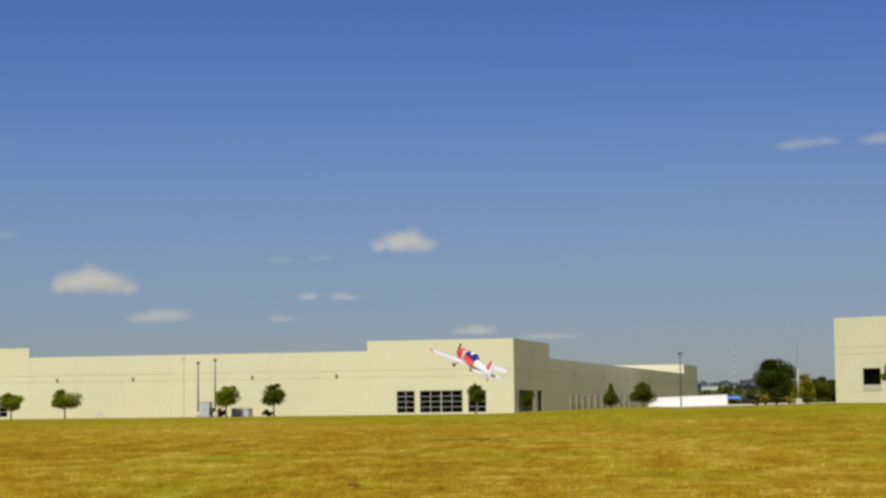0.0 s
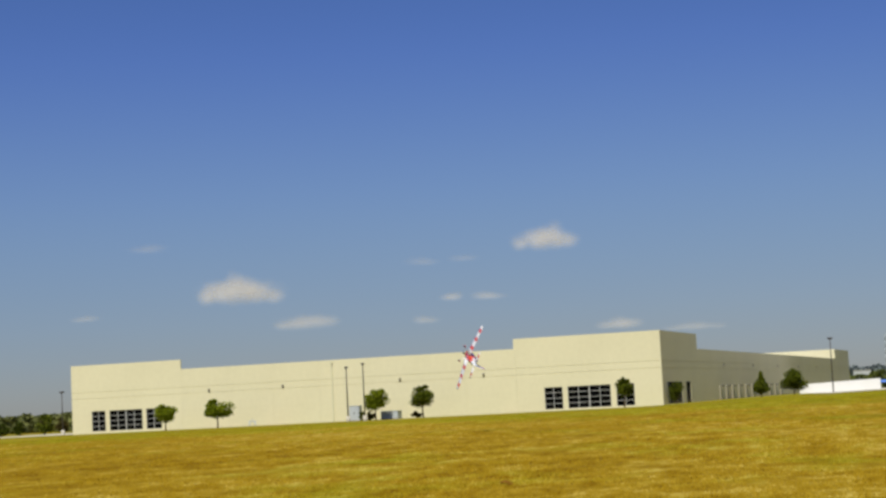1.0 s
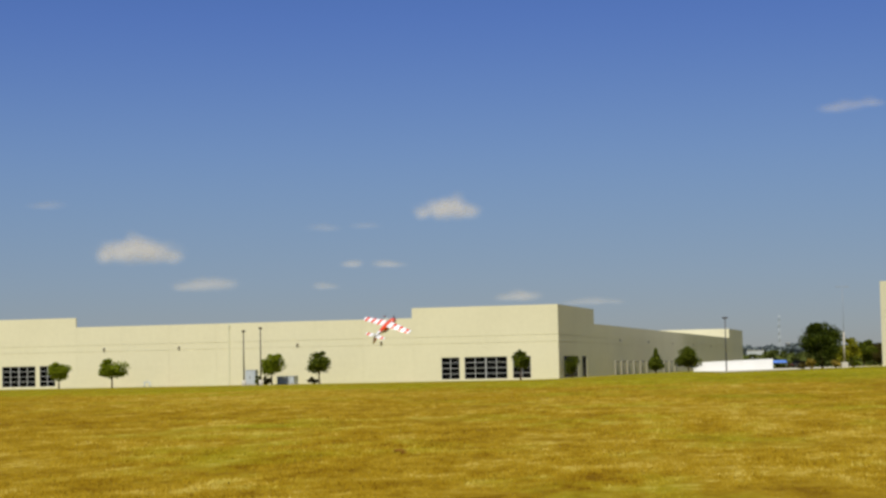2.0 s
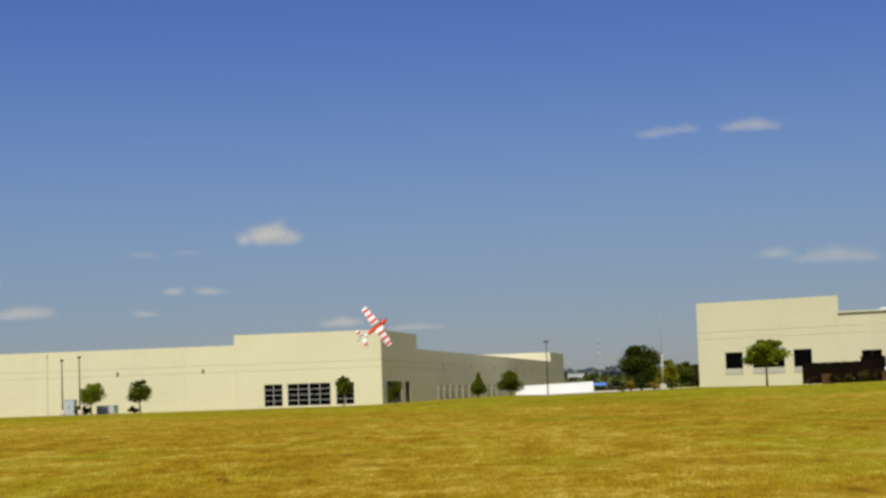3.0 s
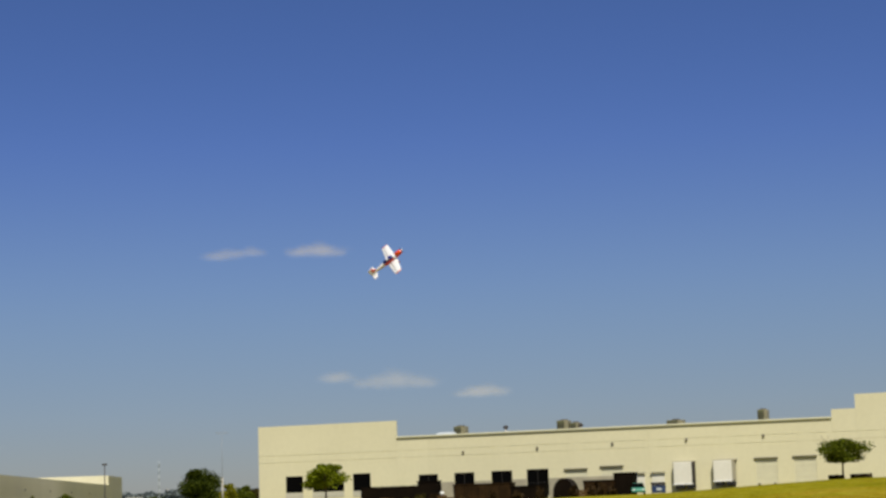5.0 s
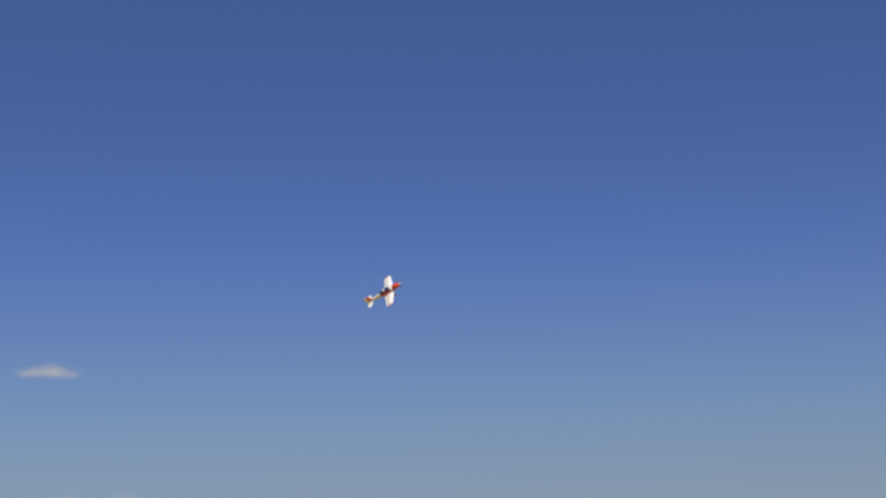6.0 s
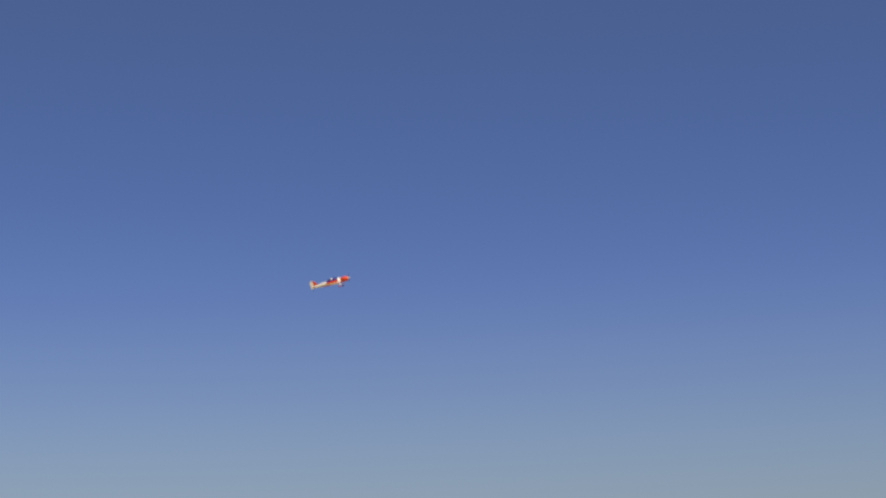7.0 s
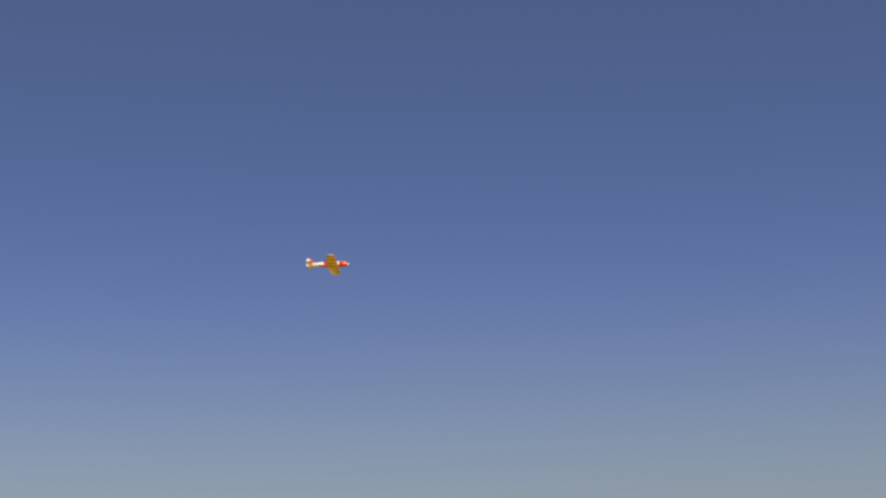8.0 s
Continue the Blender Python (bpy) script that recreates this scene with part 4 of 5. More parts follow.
screen_fence(19.7, 31.2, 3.88)
dumpster(33.0, 7.8, 3.7, RUST, "rust-brown roll-off dumpster with ribbed sides")
dumpster(27.3, 2.6, 4.35, BLACKISH, "dark tall waste container behind the fence", 8.2, 1.8)
dumpster(41.0, 4.4, 3.2, BLACKISH, "low black open container", 10.0)
hoop_shed(46.6, 2.9, 4.1)
dumpster(50.9, 3.9, 3.6, RUST, "dented brown scrap container", 10.0)
dumpster(54.9, 2.4, 4.45, BLACKISH, "tall black compactor container", 9.6, 2.4)
timber_stack(22.6, 1.7, 1.35, TAN, "stack of tan timber pallets against the screen")
timber_stack(32.0, 1.2, 1.0, TAN, "stack of weathered pallets by the container")
timber_stack(50.2, 2.6, 0.95, TAN, "low stack of tan boards")
for i, (u, w, h) in enumerate(((21.2, 1.6, 1.1), (24.6, 2.0, 1.3), (30.4, 1.8, 1.5), (34.6, 2.2, 1.0), (38.9, 1.6, 1.5), (42.4, 2.4, 1.3), (45.2, 1.6, 1.6), (49.9, 1.8, 1.5), (52.8, 2.4, 1.9), (54.8, 1.8, 1.3))):
    x, y, z = on(B_POSE, u, 11.2)
    shrub(x, y, z, w, h, SCRUB, "dead dark brown brush before the yard containers", 80 + i, "yard shrubs", 380, 0.22)
x, y, z = on(B_POSE, 28.6, 11.0)
shrub(x, y, z, 2.2, 1.6, LEAF_BROWN, "dry brown shrub before the yard", 41, "yard shrubs")
x, y, z = on(B_POSE, 26.4, 11.0)
shrub(x, y, z, 1.8, 1.2, LEAF_BROWN, "dry brown shrub before the yard", 42, "yard shrubs")
car(B_POSE @ Matrix.Translation((58.3, -11.0, yard(58.3, 11))) @ pose(0, 0, 0, 0, 0, -76), TEAL, "teal green parked car beside the container", 4.0, 1.5)
skip(60.0, 1.75, 1.5)
for u, w, k in ((82.6, 1.9, 97), (85.3, 2.6, 98)):
    low_hedge(u, w, k)
t = thing("white_drum", B_POSE @ Matrix.Translation((31.6, -10.8, yard(31.6))), "white plastic drum glaring in the sun", "drum")
bm = bmesh.new()
tube(bm, (0, 0, 1.25), (0, 0, 1.75), 0.26, 0.26, 14)
part("barrel", bm, WHITE_PAINT, t)
bm = bmesh.new()
box(bm, -0.5, 0.5, -0.4, 0.4, 0.0, 1.246)
part("crate", bm, TAN, t)

# ---------- between the warehouses ----------
draped("pavement", lambda a, b: (14.0 + 26.0 * a, 262.0 + 110.0 * b), 12, 24, CONCRETE, 0.03, "pale concrete truck drive between the warehouses", "pavement")
draped("pavement_end", lambda a, b: (-128.0 + 24.0 * a, 276.0 + 60.0 * b), 8, 8, CONCRETE, 0.03, "pale concrete parking apron past the warehouse end", "pavement")


def canopy_tent(x, y, w, h):
    t = thing("canopy", pose(x, y, land(x, y)), "bright blue flat canopy on posts", "canopy")
    bm = bmesh.new()
    v = box(bm, -w / 2, w / 2, -1.5, 1.5, h - 0.55, h)
    for q in v[4:]:
        q.co.x *= 0.82
        q.co.y *= 0.7
    part("cover", bm, BLUE, t)
    for sx in (-1, 1):
        for sy in (-1, 1):
            bm = bmesh.new()
            tube(bm, (sx * (w / 2 - 0.1), sy * 1.4, 0), (sx * (w / 2 - 0.1), sy * 1.4, h - 0.5), 0.05, 0.05, 6)
            part("leg", bm, GALV, t)


canopy_tent(33.4, 398.5, 3.2, 1.75)
car(pose(36.3, 380, land(36.3, 380), 0, 0, 20), DARK_METAL, "dark parked car beyond the drive", 4.3)
for sx, sy, sw, sh, sm, sl, ss in ((26.0, 257.5, 1.5, 1.5, STRAW_SHRUB, "straw-yellow dry shrub beside the broad tree", 61), (29.3, 257.0, 1.4, 1.1, STRAW_SHRUB, "straw-yellow dry shrub beside the broad tree", 62),
                                   (24.9, 259.0, 1.6, 0.9, LEAF_BROWN, "low brown shrub beside the drive", 63), (32.4, 262.0, 2.6, 1.5, LEAF_DARK, "dark green shrub by the corner tree", 64)):
    shrub(sx, sy, land(sx, sy), sw, sh, sm, sl, ss, "shrubs by the drive")
# far lattice mast
t = thing("radio_mast", pose(58.8, 697.5, -0.2), "distant pale grey lattice radio mast", "mast")
for k in range(8):
    z0, z1 = k * 2.6, (k + 1) * 2.6
    bm = bmesh.new()
    for a in range(3):
        c, s = math.cos(2.094 * a), math.sin(2.094 * a)
        c2, s2 = math.cos(2.094 * (a + 1)), math.sin(2.094 * (a + 1))
        tube(bm, (0.34 * c, 0.34 * s, z0), (0.34 * c, 0.34 * s, z1), 0.034, 0.034, 5)
        tube(bm, (0.34 * c, 0.34 * s, z0), (0.34 * c2, 0.34 * s2, z1), 0.035, 0.035, 4)
    part("section", bm, UTIL_GREY if k not in (4, 5) else PALE_GREY, t)


# ---------- far woods and hills ----------
def woods(name, spans, label, leaf, size, seed, dens, low=0.62, step=0.55):
    """One strip of far treetops: overlapping uneven clumps."""
    rng = random.Random(seed)
    verts, faces = [], []
    for b0, b1, dist, h, w in spans:
        b = b0
        while b < b1:
            d = dist * rng.uniform(0.95, 1.06)
            x, y = d * math.sin(radians(b)), d * math.cos(radians(b))
            hh = h * rng.uniform(low, 1.08)
            ww = w * rng.uniform(0.6, 1.2)
            zb = -0.5
            for i in range(dens):
                a, e = rng.uniform(0, 6.283), rng.random()
                r = ww / 2 * math.sqrt(rng.random()) * math.sqrt(max(0.05, 1.0 - ((e - 0.4) / 0.62) ** 2))
                p = Vector((x + r * math.cos(a), y + r * math.sin(a), zb + hh * e))
                s = size * rng.uniform(0.6, 1.3)
                q = Euler((rng.uniform(-1, 1), rng.uniform(-1, 1), rng.uniform(0, 6.28))).to_matrix()
                k = len(verts)
                for vx, vy in ((-0.5, -0.3), (0.4, -0.5), (0.55, 0.4), (-0.3, 0.55)):
                    verts.append(p + q @ Vector((vx * s, vy * s, 0)))
                faces.append((k, k + 1, k + 2, k + 3))
            b += math.degrees(ww / dist) * step
    me = bpy.data.meshes.new(name)
    me.from_pydata(verts, [], faces)
    me.materials.append(leaf)
    me.update()
    return tagged(new(name, me), label, "trees", kind="stuff")


woods("field_woods", [(-34.0, -19.6, 470, 5.2, 11.0)], "hazy olive belt of trees past the parking", LEAF_FIELD, 1.0, 55, 460, 0.88, 0.42)
woods("far_woods", [(2.6, 7.6, 780, 7.8, 13.0), (4.9, 9.0, 460, 4.1, 7.0)], "belt of dull green trees past the buildings", LEAF_FAR, 1.0, 51, 520, 0.85, 0.45)
for b, d, w, h, leaf, k, lab in ((-21.4, 333, 3.6, 3.9, LEAF_DARK, 91, "round dark green bush at the parking edge"), (-22.15, 336, 2.2, 2.6, LEAF_DEEP, 92, "small dark bush at the parking edge"),
                               (-20.85, 338, 2.6, 2.9, LEAF_BROWN, 93, "olive-brown bush at the parking edge"), (-22.7, 334, 2.8, 2.5, LEAF_DEEP, 94, "small dark bush at the parking edge"),
                               (-20.35, 342, 2.2, 2.4, LEAF_DARK, 95, "round dark green bush at the parking edge"), (-23.4, 338, 3.4, 3.0, LEAF_DARK, 96, "round dark green bush at the parking edge")):
    bx, by = d * math.sin(radians(b)), d * math.cos(radians(b))
    shrub(bx, by, land(bx, by), w, h, leaf, lab, k, "parking bushes", 900, 0.30)
woods("hill_woods", [(-40.0, -4.0, 1500, 8.0, 34.0), (-4.0, 40.0, 1500, 16.6, 34.0)], "wooded rise on the horizon, tinted blue-green for haze", HAZED_HILL, 3.2, 53, 380, 0.92, 0.26)
t = thing("far_building", pose(128.0, 1440, 0), "small pale distant building among the trees", "building")
bm = bmesh.new()
box(bm, -1.5, 1.5, 0, 6, 0, 18.4)
part("wall", bm, WHITE_PAINT, t)
bm = bmesh.new()
box(bm, -1.6, 1.6, -0.3, 6.3, 18.41, 18.8)
part("roof", bm, CONCRETE, t)


t = thing("far_building", pose(101.0, 1420, 0), "long pale flat-roofed distant building behind trees", "building")
bm = bmesh.new()
box(bm, -6.5, 6.5, 0, 14, 0, 13.0)
part("wall", bm, HAZY_WALL, t)
bm = bmesh.new()
box(bm, -6.8, 6.8, -0.4, 14.4, 13.01, 13.3)
part("roof", bm, ROOFING, t)


# ---------- clouds ----------
def puff_mesh():
    """A soft sheet of vapour, domed, one unit across."""
    me = bpy.data.meshes.new("puff")
    n = 8
    verts = [(a / n - 0.5, b / n - 0.5, 0.10 * math.cos(math.pi * (a / n - 0.5)) * math.cos(math.pi * (b / n - 0.5))) for a in range(n + 1) for b in range(n + 1)]
    faces = [(a * (n + 1) + b, (a + 1) * (n + 1) + b, (a + 1) * (n + 1) + b + 1, a * (n + 1) + b + 1) for a in range(n) for b in range(n)]
    me.from_pydata(verts, [], faces)
    lay = me.uv_layers.new(name="puff")
    for p in me.polygons:
        p.use_smooth = True
        for li, vi in zip(p.loop_indices, p.vertices):
            lay.data[li].uv = (verts[vi][0] + 0.5, verts[vi][1] + 0.5)
    me.materials.append(CLOUD)
    me.update()
    return me


PUFF = puff_mesh()


def cloud(x, y, z, w, h, dense, seed, label):
    """A small flat-based fair-weather cloud: soft puffs side by side on one base line, the tallest near the middle."""
    rng = random.Random(seed)
    t = thing("cloud", look((x, y, z), (0, 0, 1.5)), label, "cloud", "fair-weather clouds")
    n = max(2, min(6, round(w / 24)))
    peak = rng.uniform(0.35, 0.6)
    puffs = [(0.0, 0.0, w * 1.2, h * 0.95)]
    for i in range(n):
        f = (i + 0.5 + rng.uniform(-0.2, 0.2)) / n
        tall = (1.0 - 0.6 * abs(f - peak) / max(peak, 1 - peak)) * rng.uniform(0.85, 1.05)
        pw, ph = w / n * rng.uniform(1.8, 2.4), h * 1.2 * tall
        puffs.append(((f - 0.5) * w * 0.85, -0.40 * h + 0.44 * ph, pw, ph * 1.08))
    for i, (px, py, pw, ph) in enumerate(puffs):
        ob = part("puff", PUFF, None, t, "", Matrix.Translation((px, py, 3.0 * i)) @ Matrix.Diagonal((pw, ph, 12.0, 1.0)))
        k = dense * (0.62 if i else 0.55) * (1.0 if dense > 0.5 else 0.82)
        ob.color = (k, k, k, 1)


for i, (x, y, z, w, h, dense, lab) in enumerate((
        (-789, 2895, 208, 152, 56, 0.72, "white flat-based fair-weather cloud"), (-288, 2986, 272, 112, 48, 0.66, "white flat-based fair-weather cloud"),
        (-685, 2921, 152, 112, 30, 0.42, "small grey-white cloud over the warehouse"), (-931, 2852, 284, 58, 20, 0.14, "faint wisp of cloud"),
        (-492, 2959, 244, 54, 18, 0.13, "faint wisp of cloud"), (-424, 2970, 247, 42, 18, 0.13, "faint wisp of cloud"),
        (-446, 2967, 183, 36, 18, 0.34, "small pale cloud low in the sky"), (-387, 2975, 182, 50, 18, 0.34, "small pale cloud low in the sky"),
        (-492, 2959, 147, 40, 18, 0.26, "small pale cloud low in the sky"), (-1029, 2818, 173, 40, 16, 0.24, "small pale cloud low in the sky"),
        (-172, 2995, 124, 66, 24, 0.42, "low pale cloud over the roof"), (-51, 3000, 113, 110, 16, 0.20, "thin low streak of cloud"),
        (362, 2977, 421, 58, 28, 0.30, "ragged pale cloud high over the gap"), (404, 2973, 425, 62, 22, 0.22, "ragged pale cloud high over the gap"),
        (517, 2955, 425, 112, 30, 0.40, "pale drifting cloud high over the gap"), (541, 2951, 212, 54, 28, 0.28, "pale thin cloud low in the sky"),
        (639, 2931, 204, 150, 36, 0.28, "broad thin pale cloud"), (775, 2898, 182, 92, 26, 0.36, "pale thin cloud low in the sky"))):
    cloud(x, y, z, w, h, dense, 70 + i, lab)


# ---------- tufts of dry grass on the near field ----------
def tufts():
    """Standing blades over the field, thinner and taller clumps by turns."""
    rs = np.random.RandomState(5)
    n = 55000
    d = 20.0 * (170.0 / 20.0) ** rs.rand(n)
    b = np.radians(-26.0 + 54.0 * rs.rand(n))
    x, y = d * np.sin(b), d * np.cos(b)
    lush = np.array([0.55 + 0.9 * noise.noise((px * 0.30, py * 0.16, 3.0)) + 0.5 * noise.noise((px * 1.1, py * 0.6, 9.0)) for px, py in zip(x, y)])
    keep = lush + rs.rand(n) * 0.6 > 0.45
    x, y, d, lush = x[keep], y[keep], d[keep], np.clip(lush[keep], 0.15, 1.5)
    n = len(x)
    z = np.array([land(px, py) for px, py in zip(x, y)])
    blades = 7
    V = np.zeros((n, blades, 3, 3))
    a = rs.randn(n, blades) * 0.85          # combed one way by the wind
    h = (0.010 + 0.045 * rs.rand(n, blades) ** 1.5) * (0.35 + 0.9 * lush[:, None]) * (1 + d[:, None] * 0.004)
    w = (0.005 + 0.010 * rs.rand(n, blades)) * (1 + d[:, None] * 0.018)
    r = (0.04 + 0.22 * rs.rand(n, blades)) * (1 + d[:, None] * 0.008)
    ring = rs.rand(n, blades) * 6.283
    cx, cy = x[:, None] + r * np.cos(ring), y[:, None] + r * np.sin(ring)
    lean = h * (0.5 + 1.3 * rs.rand(n, blades))
    for i, s in ((0, -1), (1, 1)):
        V[:, :, i, 0], V[:, :, i, 1], V[:, :, i, 2] = cx + s * w * np.cos(a), cy - s * w * np.sin(a), z[:, None] - 0.01
    V[:, :, 2, 0], V[:, :, 2, 1], V[:, :, 2, 2] = cx + lean * np.sin(a), cy + lean * np.cos(a), z[:, None] + h
    me = bpy.data.meshes.new("grass_tufts")
    tri = np.arange(n * blades * 3).reshape(-1, 3)
    me.from_pydata(V.reshape(-1, 3).tolist(), [], tri.tolist())
    me.materials.append(TUFT)
    me.update()
    tagged(new("grass_tufts", me), "short dry straw-coloured grass tufts on the field", "grass", kind="stuff")


tufts()
# bare brown clods
for i, (x, y, w) in enumerate(((-4.2, 33.4, 0.27), (-4.0, 32.6, 0.15))):
    rng = random.Random(200 + i)
    bm = bmesh.new()
    bmesh.ops.create_icosphere(bm, subdivisions=2, radius=w / 2)
    for v in bm.verts:
        v.co *= 1 + 0.35 * noise.noise(v.co * 6 + Vector((i, 0, 0)))
        v.co.z *= 0.25
    c = new("earth_clod", mesh_of("earth_clod", bm, EARTH))
    c.matrix_basis = pose(x, y, land(x, y) + 0.03)
    tagged(c, "bare brown clod of earth in the dry grass", "clod", "earth clods")


# ---------- model aeroplane ----------
def loft(sections, slots, sides=16):
    """A fuselage through upright rounded sections (x, half width, z low, z high)."""
    bm = bmesh.new()
    rings = []
    for x, w0, lo, hi in sections:
        c0, h0 = (lo + hi) / 2, (hi - lo) / 2
        ring = []
        for i in range(sides):
            a = 6.28318 * i / sides
            s, k = math.sin(a), math.cos(a)
            w, c, hh = w0 * 0.72, c0 * 0.80, h0 * 0.80
            ring.append(bm.verts.new((x, w * math.copysign(abs(k) ** 0.75, k), c + hh * math.copysign(abs(s) ** 0.75, s))))
        rings.append(ring)
    for j in range(len(rings) - 1):
        for i in range(sides):
            k = (i + 1) % sides
            f = bm.faces.new((rings[j][i], rings[j + 1][i], rings[j + 1][k], rings[j][k]))
            f.smooth = True
            f.material_index = slots(j, i)
    bm.faces.new(rings[0]).material_index = slots(0, 0)
    bm.faces.new(rings[-1][::-1]).material_index = slots(len(rings) - 2, 0)
    return bm


def wing_half(sign, span, root, tip, sweep, thick, c0, c1, cuts, x_lead, z=0.0, red_tip=False, rise=0.0):
    """One wing panel between chord fractions c0 and c1: white above, below banded red and white at the cuts along the span."""
    bands = len(cuts) - 1
    bm = bmesh.new()
    prof = [(0.0, 0.0), (0.03, 0.42), (0.12, 0.82), (0.3, 1.0), (0.55, 0.8), (0.78, 0.42), (1.0, 0.03)]
    pts = [p for p in prof if c0 - 1e-6 <= p[0] <= c1 + 1e-6]

    def half(t):
        for (a, b), (c, d) in zip(prof, prof[1:]):
            if a <= t <= c:
                return b + (d - b) * (t - a) / (c - a)
        return 0.0
    if pts[0][0] > c0:
        pts.insert(0, (c0, half(c0)))
    if pts[-1][0] < c1:
        pts.append((c1, half(c1)))
    rings = []
    for i in range(bands + 1):
        s = cuts[i]
        chord = (root + (tip - root) * s) * (1.0 if i < bands else 0.66)
        lead = x_lead - sweep * s - (0.0 if i < bands else 0.12 * tip)
        y = sign * (0.12 + (span - 0.12) * s)
        th = thick * chord * (1 if i < bands else 0.75)
        zc = z + rise * s
        rings.append(([bm.verts.new((lead - p * chord, y, zc + h * th)) for p, h in pts], [bm.verts.new((lead - p * chord, y, zc - h * th)) for p, h in pts]))
    n = len(pts)
    for i in range(bands):
        (u0, l0), (u1, l1) = rings[i], rings[i + 1]
        tipred = red_tip and i >= bands - 1
        for k in range(n - 1):
            f = bm.faces.new((u0[k], u0[k + 1], u1[k + 1], u1[k]) if sign > 0 else (u1[k], u1[k + 1], u0[k + 1], u0[k]))
            f.material_index = 1 if tipred else 0
            f.smooth = True
            f = bm.faces.new((l1[k], l1[k + 1], l0[k + 1], l0[k]) if sign > 0 else (l0[k], l0[k + 1], l1[k + 1], l1[k]))
            f.material_index = 1 if i % 2 == 1 and not tipred else 0
            f.smooth = True
        for k, rev in ((0, 0), (n - 1, 1)):
            f = bm.faces.new((u0[k], u1[k], l1[k], l0[k]))
            f.material_index = 1 if (tipred or (k == 0 and red_tip and i % 2 == 1)) else 0
    for r in (rings[0], rings[-1]):
        bm.faces.new(r[0] + r[1][::-1])
    bmesh.ops.remove_doubles(bm, verts=bm.verts[:], dist=0.0008)
    bmesh.ops.recalc_face_normals(bm, faces=bm.faces[:])
    return bm


WING_CUTS = (0.0, 0.19, 0.31, 0.49, 0.61, 0.78, 0.90, 0.955, 1.0)
TAIL_CUTS = (0.0, 0.50, 0.78, 1.0)


def aeroplane():
    t = thing("model_aeroplane", pose(0, 0, 0), "large aerobatic model aeroplane, white wings, red-orange nose, blue canopy deck", "aeroplane")
    # cowl, fuselage, turtledeck
    part("cowl", loft([(1.02, 0.10, -0.10, 0.10), (0.98, 0.19, -0.19, 0.17), (0.80, 0.23, -0.23, 0.22), (0.48, 0.235, -0.25, 0.24)], lambda j, i: 0), P_RED, t, "red-orange engine cowl")

    def skin(j, i):
        up, under = 1 <= i <= 6, 9 <= i <= 14
        if under:
            return 0 if j < 5 else 2
        if j == 0:
            return 2
        if j < 4:
            return 1 if up else 0
        return 2
    part("fuselage", loft([(0.478, 0.235, -0.25, 0.24), (0.30, 0.235, -0.255, 0.25), (0.05, 0.235, -0.25, 0.26), (-0.25, 0.22, -0.235, 0.25), (-0.55, 0.185, -0.20, 0.22),
                           (-0.95, 0.125, -0.14, 0.18), (-1.35, 0.07, -0.09, 0.14), (-1.62, 0.03, -0.05, 0.11)], skin), [P_RED, P_BLUE, P_WHITE], t, "red front, blue deck and white tail cone")
    part("canopy", loft([(0.30, 0.06, 0.24, 0.27), (0.18, 0.15, 0.22, 0.34), (-0.05, 0.17, 0.22, 0.39), (-0.20, 0.155, 0.215, 0.375), (-0.34, 0.12, 0.20, 0.34), (-0.55, 0.06, 0.18, 0.27)], lambda j, i: 1 if j == 2 else 0), [P_BLUE, P_WHITE], t, "dark blue glossy canopy with a white band")
    # spinner and propeller
    part("spinner", loft([(1.16, 0.012, -0.012, 0.012), (1.12, 0.055, -0.055, 0.055), (1.03, 0.085, -0.085, 0.085)], lambda j, i: 0), P_WHITE, t)
    bm = bmesh.new()
    for s in (-1, 1):
        box(bm, 1.055, 1.075, s * 0.05 - 0.03, s * 0.05 + 0.03, min(s * 0.05, s * 0.27), max(s * 0.05, s * 0.27))
    part("propeller", bm, P_BLACK, t)
    # wings and ailerons
    for s in (1, -1):
        part("wing", wing_half(s, 1.55, 0.80, 0.52, 0.12, 0.065, 0.0, 0.78, WING_CUTS, 0.46, -0.15, True, 0.11), [P_WHITE, P_RED], t, "white wing, red and white bars beneath")
        part("aileron", wing_half(s, 1.55, 0.80, 0.52, 0.12, 0.065, 0.785, 1.0, WING_CUTS, 0.46, -0.15, True, 0.11), [P_WHITE, P_RED], t)
        part("stabiliser", wing_half(s, 0.62, 0.44, 0.32, 0.10, 0.04, 0.0, 0.55, TAIL_CUTS, -1.27, -0.02, False, 0.02), [P_WHITE, P_RED], t)
        part("elevator", wing_half(s, 0.62, 0.44, 0.32, 0.10, 0.04, 0.56, 1.0, TAIL_CUTS, -1.27, -0.02, False, 0.02), [P_WHITE, P_RED], t)
        bm = bmesh.new()
        tube(bm, (0.42, s * 0.12, -0.18), (0.40, s * 0.33, -0.38), 0.020, 0.014, 6)
        part("landing_leg", bm, P_WHITE, t)
        bm = bmesh.new()
        tube(bm, (0.40, s * 0.32, -0.40), (0.40, s * 0.36, -0.40), 0.065, 0.065, 14)
        part("wheel", bm, P_BLACK, t)
        bm = bmesh.new()
        for i in range(2):
            box(bm, 0.33, 0.48, s * 0.373 - 0.01, s * 0.373 + 0.01, -0.43 + i * 0.045, -0.388 + i * 0.045)
        part("wheel_pant", bevel(bm, 0.008), P_RED, t)
    bm = bmesh.new()
    tip = [(-1.22, 0.12), (-1.42, 0.42), (-1.55, 0.46), (-1.55, 0.06)]
    for s, y in ((1, 0.018), (-1, -0.018)):
        vs = [bm.verts.new((x, y, z)) for x, z in tip]
        bm.faces.new(vs if s < 0 else vs[::-1])
    bm.verts.ensure_lookup_table()
    for i in range(4):
        j = (i + 1) % 4
        bm.faces.new((bm.verts[i], bm.verts[j], bm.verts[4 + j], bm.verts[4 + i]))
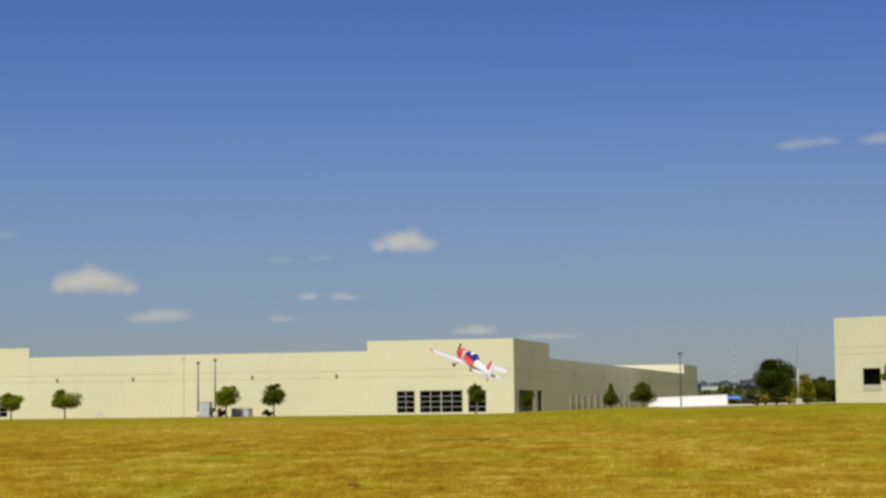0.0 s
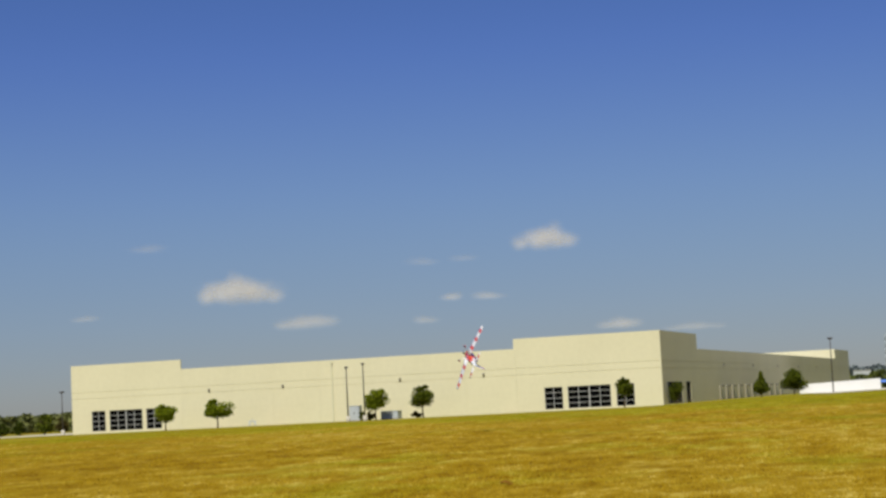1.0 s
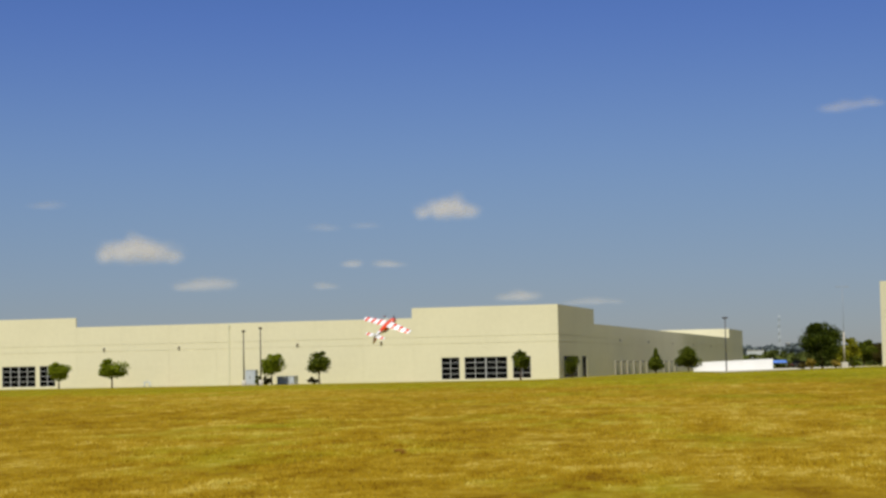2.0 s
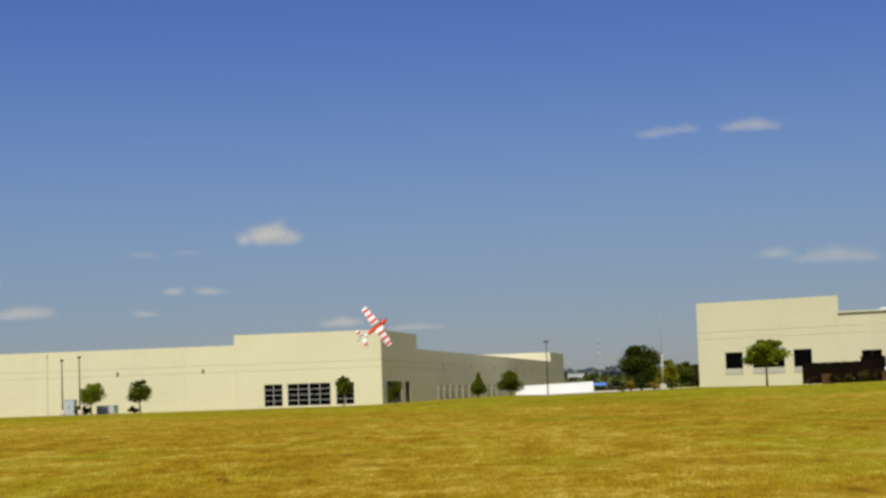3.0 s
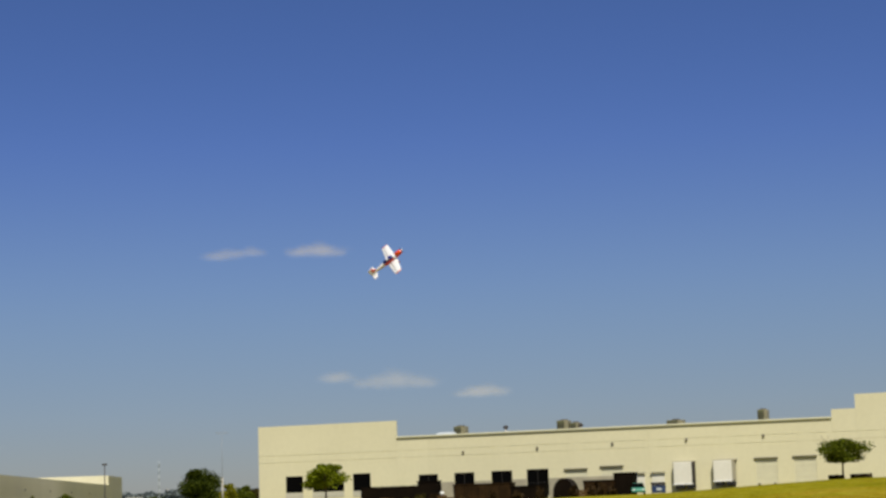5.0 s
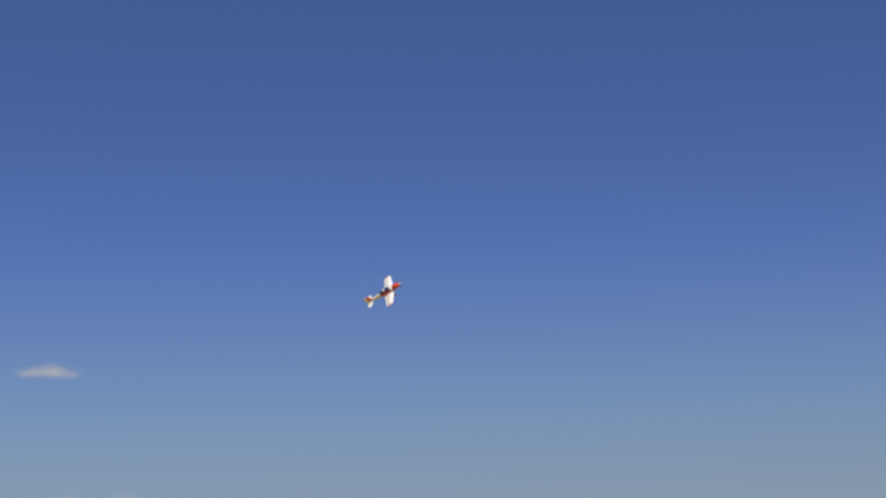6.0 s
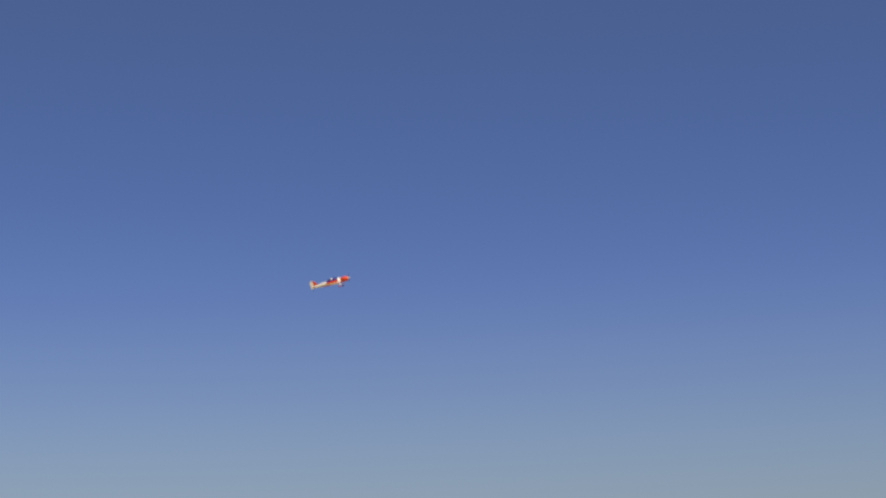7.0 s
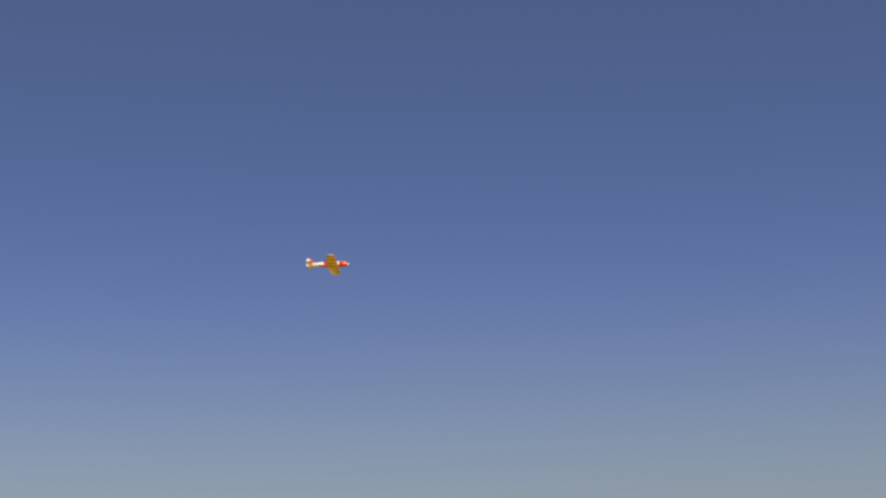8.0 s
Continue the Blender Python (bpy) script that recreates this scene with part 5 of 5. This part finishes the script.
    part("fin", bm, P_RED, t, "red-orange fin")
    bm = bmesh.new()
    rud = [(-1.556, 0.46), (-1.71, 0.47), (-1.77, 0.30), (-1.75, -0.08), (-1.556, -0.08)]
    for s, y in ((1, 0.014), (-1, -0.014)):
        vs = [bm.verts.new((x, y, z)) for x, z in rud]
        bm.faces.new(vs if s < 0 else vs[::-1])
    bm.verts.ensure_lookup_table()
    for i in range(5):
        j = (i + 1) % 5
        bm.faces.new((bm.verts[i], bm.verts[j], bm.verts[5 + j], bm.verts[5 + i]))
    part("rudder", bm, P_WHITE, t)
    bm = bmesh.new()
    tube(bm, (-1.5, 0, -0.06), (-1.66, 0, -0.18), 0.01, 0.008, 5)
    tube(bm, (-1.66, -0.015, -0.19), (-1.66, 0.015, -0.19), 0.03, 0.03, 10)
    part("tail_wheel", bm, P_BLACK, t)
    return t


plane = aeroplane()


def motions():
    """The aeroplane rolls low across the field, climbs away and turns to level flight."""
    walk(plane, [
        (0.0, pose(-3.72, 62.24, 3.03, 14.5, -19.3, 116.5)),
        (0.1, pose(-4.58, 64.16, 3.12, -11.6, -21.6, 114.7)),
        (0.2, pose(-5.49, 66.11, 3.12, -37.5, -22.2, 114.7)),
        (0.3, pose(-6.70, 68.02, 3.20, -71.9, -23.8, 112.3)),
        (0.4, pose(-7.61, 69.86, 3.18, -97.9, -24.4, 110.1)),
        (0.5, pose(-8.37, 71.68, 3.19, -121.6, -25.6, 110.3)),
        (0.6, pose(-9.00, 73.51, 3.19, -145.1, -26.3, 107.5)),
        (0.7, pose(-9.73, 75.35, 3.22, -169.5, -23.8, 107.9)),
        (0.8, pose(-10.24, 77.24, 3.33, 166.1, -21.6, 106.8)),
        (0.9, pose(-10.83, 79.14, 3.46, 139.8, -18.5, 105.2)),
        (1.0, pose(-11.44, 80.95, 3.63, 113.1, -13.4, 104.3)),
        (1.1, pose(-12.06, 82.70, 3.69, 88.7, -14.5, 103.5)),
        (1.2, pose(-12.42, 84.50, 3.69, 64.4, -15.9, 102.6)),
        (1.4, pose(-13.35, 88.71, 3.84, 10.0, -20.0, 96.4)),
        (1.6, pose(-14.13, 94.91, 3.98, -48.6, -25.6, 86.3)),
        (1.8, pose(-14.50, 101.78, 4.13, -104.9, -24.6, 76.9)),
        (2.0, pose(-14.24, 108.20, 4.30, -161.2, -23.1, 67.8)),
        (2.2, pose(-13.16, 113.04, 4.52, 142.5, -21.2, 59.4)),
        (2.3, pose(-12.25, 114.52, 4.65, 114.3, -20.1, 55.5)),
        (2.5, pose(-10.39, 116.69, 4.82, 53.0, -14.5, 45.7)),
        (2.7, pose(-8.06, 118.89, 5.09, -8.3, -23.7, 41.6)),
        (2.8, pose(-7.00, 120.00, 5.35, -38.9, -28.2, 39.3)),
        (2.9, pose(-6.02, 121.01, 6.04, -71.8, -32.1, 41.5)),
        (3.0, pose(-4.71, 122.08, 6.05, -109.4, -28.5, 47.2)),
        (3.1, pose(-3.09, 122.88, 6.68, -135.5, -26.0, 46.1)),
        (3.2, pose(-1.31, 123.70, 6.87, -161.0, -28.2, 40.4)),
        (3.3, pose(-0.48, 124.52, 6.89, 169.4, -28.5, 40.3)),
        (3.4, pose(-0.10, 125.35, 7.45, 139.8, -28.7, 40.3)),
        (3.5, pose(1.55, 126.09, 8.09, 112.3, -25.4, 39.9)),
        (3.6, pose(3.33, 126.28, 8.77, 84.3, -20.9, 40.6)),
        (3.7, pose(5.22, 126.45, 9.10, 71.8, -19.3, 34.5)),
        (3.8, pose(6.73, 126.69, 8.99, 64.6, -14.3, 31.4)),
        (4.0, pose(9.71, 126.98, 9.94, 56.0, -15.6, 17.3)),
        (4.1, pose(11.39, 127.08, 10.45, 51.6, -18.9, 12.7)),
        (4.2, pose(13.37, 127.12, 10.89, 48.0, -21.5, -0.4)),
        (4.3, pose(15.17, 126.85, 11.64, 46.5, -26.1, -10.6)),
        (4.4, pose(16.83, 126.57, 12.40, 49.6, -30.0, -23.3)),
        (4.5, pose(18.74, 126.24, 13.14, 45.7, -30.2, -21.3)),
        (4.6, pose(19.99, 125.91, 14.38, 44.2, -32.7, -23.9)),
        (4.7, pose(21.58, 125.55, 15.23, 45.1, -34.3, -24.2)),
        (4.8, pose(23.66, 125.01, 16.39, 43.2, -35.1, -23.9)),
        (4.9, pose(25.29, 124.50, 17.71, 51.0, -36.8, -28.0)),
        (5.0, pose(26.87, 124.02, 18.66, 57.4, -35.3, -29.2)),
        (5.1, pose(28.38, 123.49, 19.92, 68.5, -35.2, -35.4)),
        (5.2, pose(30.07, 122.90, 21.07, 77.6, -34.8, -42.9)),
        (5.5, pose(35.18, 120.93, 23.47, 69.6, -30.5, -44.1)),
        (5.8, pose(40.44, 118.44, 24.32, 61.8, -26.4, -46.0)),
        (6.1, pose(45.21, 115.87, 24.66, 54.1, -22.5, -48.4)),
        (6.3, pose(47.80, 114.30, 25.11, 48.9, -20.1, -50.2)),
        (6.4, pose(49.70, 113.22, 25.51, 45.7, -18.4, -55.0)),
        (6.5, pose(51.36, 112.23, 25.89, 38.3, -17.4, -52.7)),
        (6.6, pose(52.14, 111.75, 25.91, 37.3, -16.2, -52.5)),
        (6.8, pose(53.50, 110.68, 26.78, 33.0, -13.0, -54.0)),
        (7.0, pose(56.39, 108.95, 26.80, 16.1, -10.3, -48.1)),
        (7.2, pose(59.89, 106.40, 27.30, -0.9, -7.5, -42.3)),
        (7.3, pose(60.92, 105.56, 27.45, -5.8, -2.6, -47.4)),
        (7.4, pose(62.07, 104.70, 27.37, -7.2, -3.5, -48.1)),
        (7.5, pose(63.19, 103.79, 27.48, -7.8, -2.8, -48.1)),
        (7.6, pose(64.76, 102.31, 27.48, -8.4, -1.2, -48.2)),
        (7.7, pose(66.05, 101.04, 27.35, -8.1, 0.7, -46.4)),
        (7.8, pose(67.18, 99.71, 27.71, -10.2, 2.2, -46.0)),
        (7.9, pose(68.56, 98.09, 28.28, -12.3, 2.3, -43.8)),
        (8.0, pose(69.73, 96.73, 28.38, -13.7, 1.1, -43.5)),
    ])


motions()
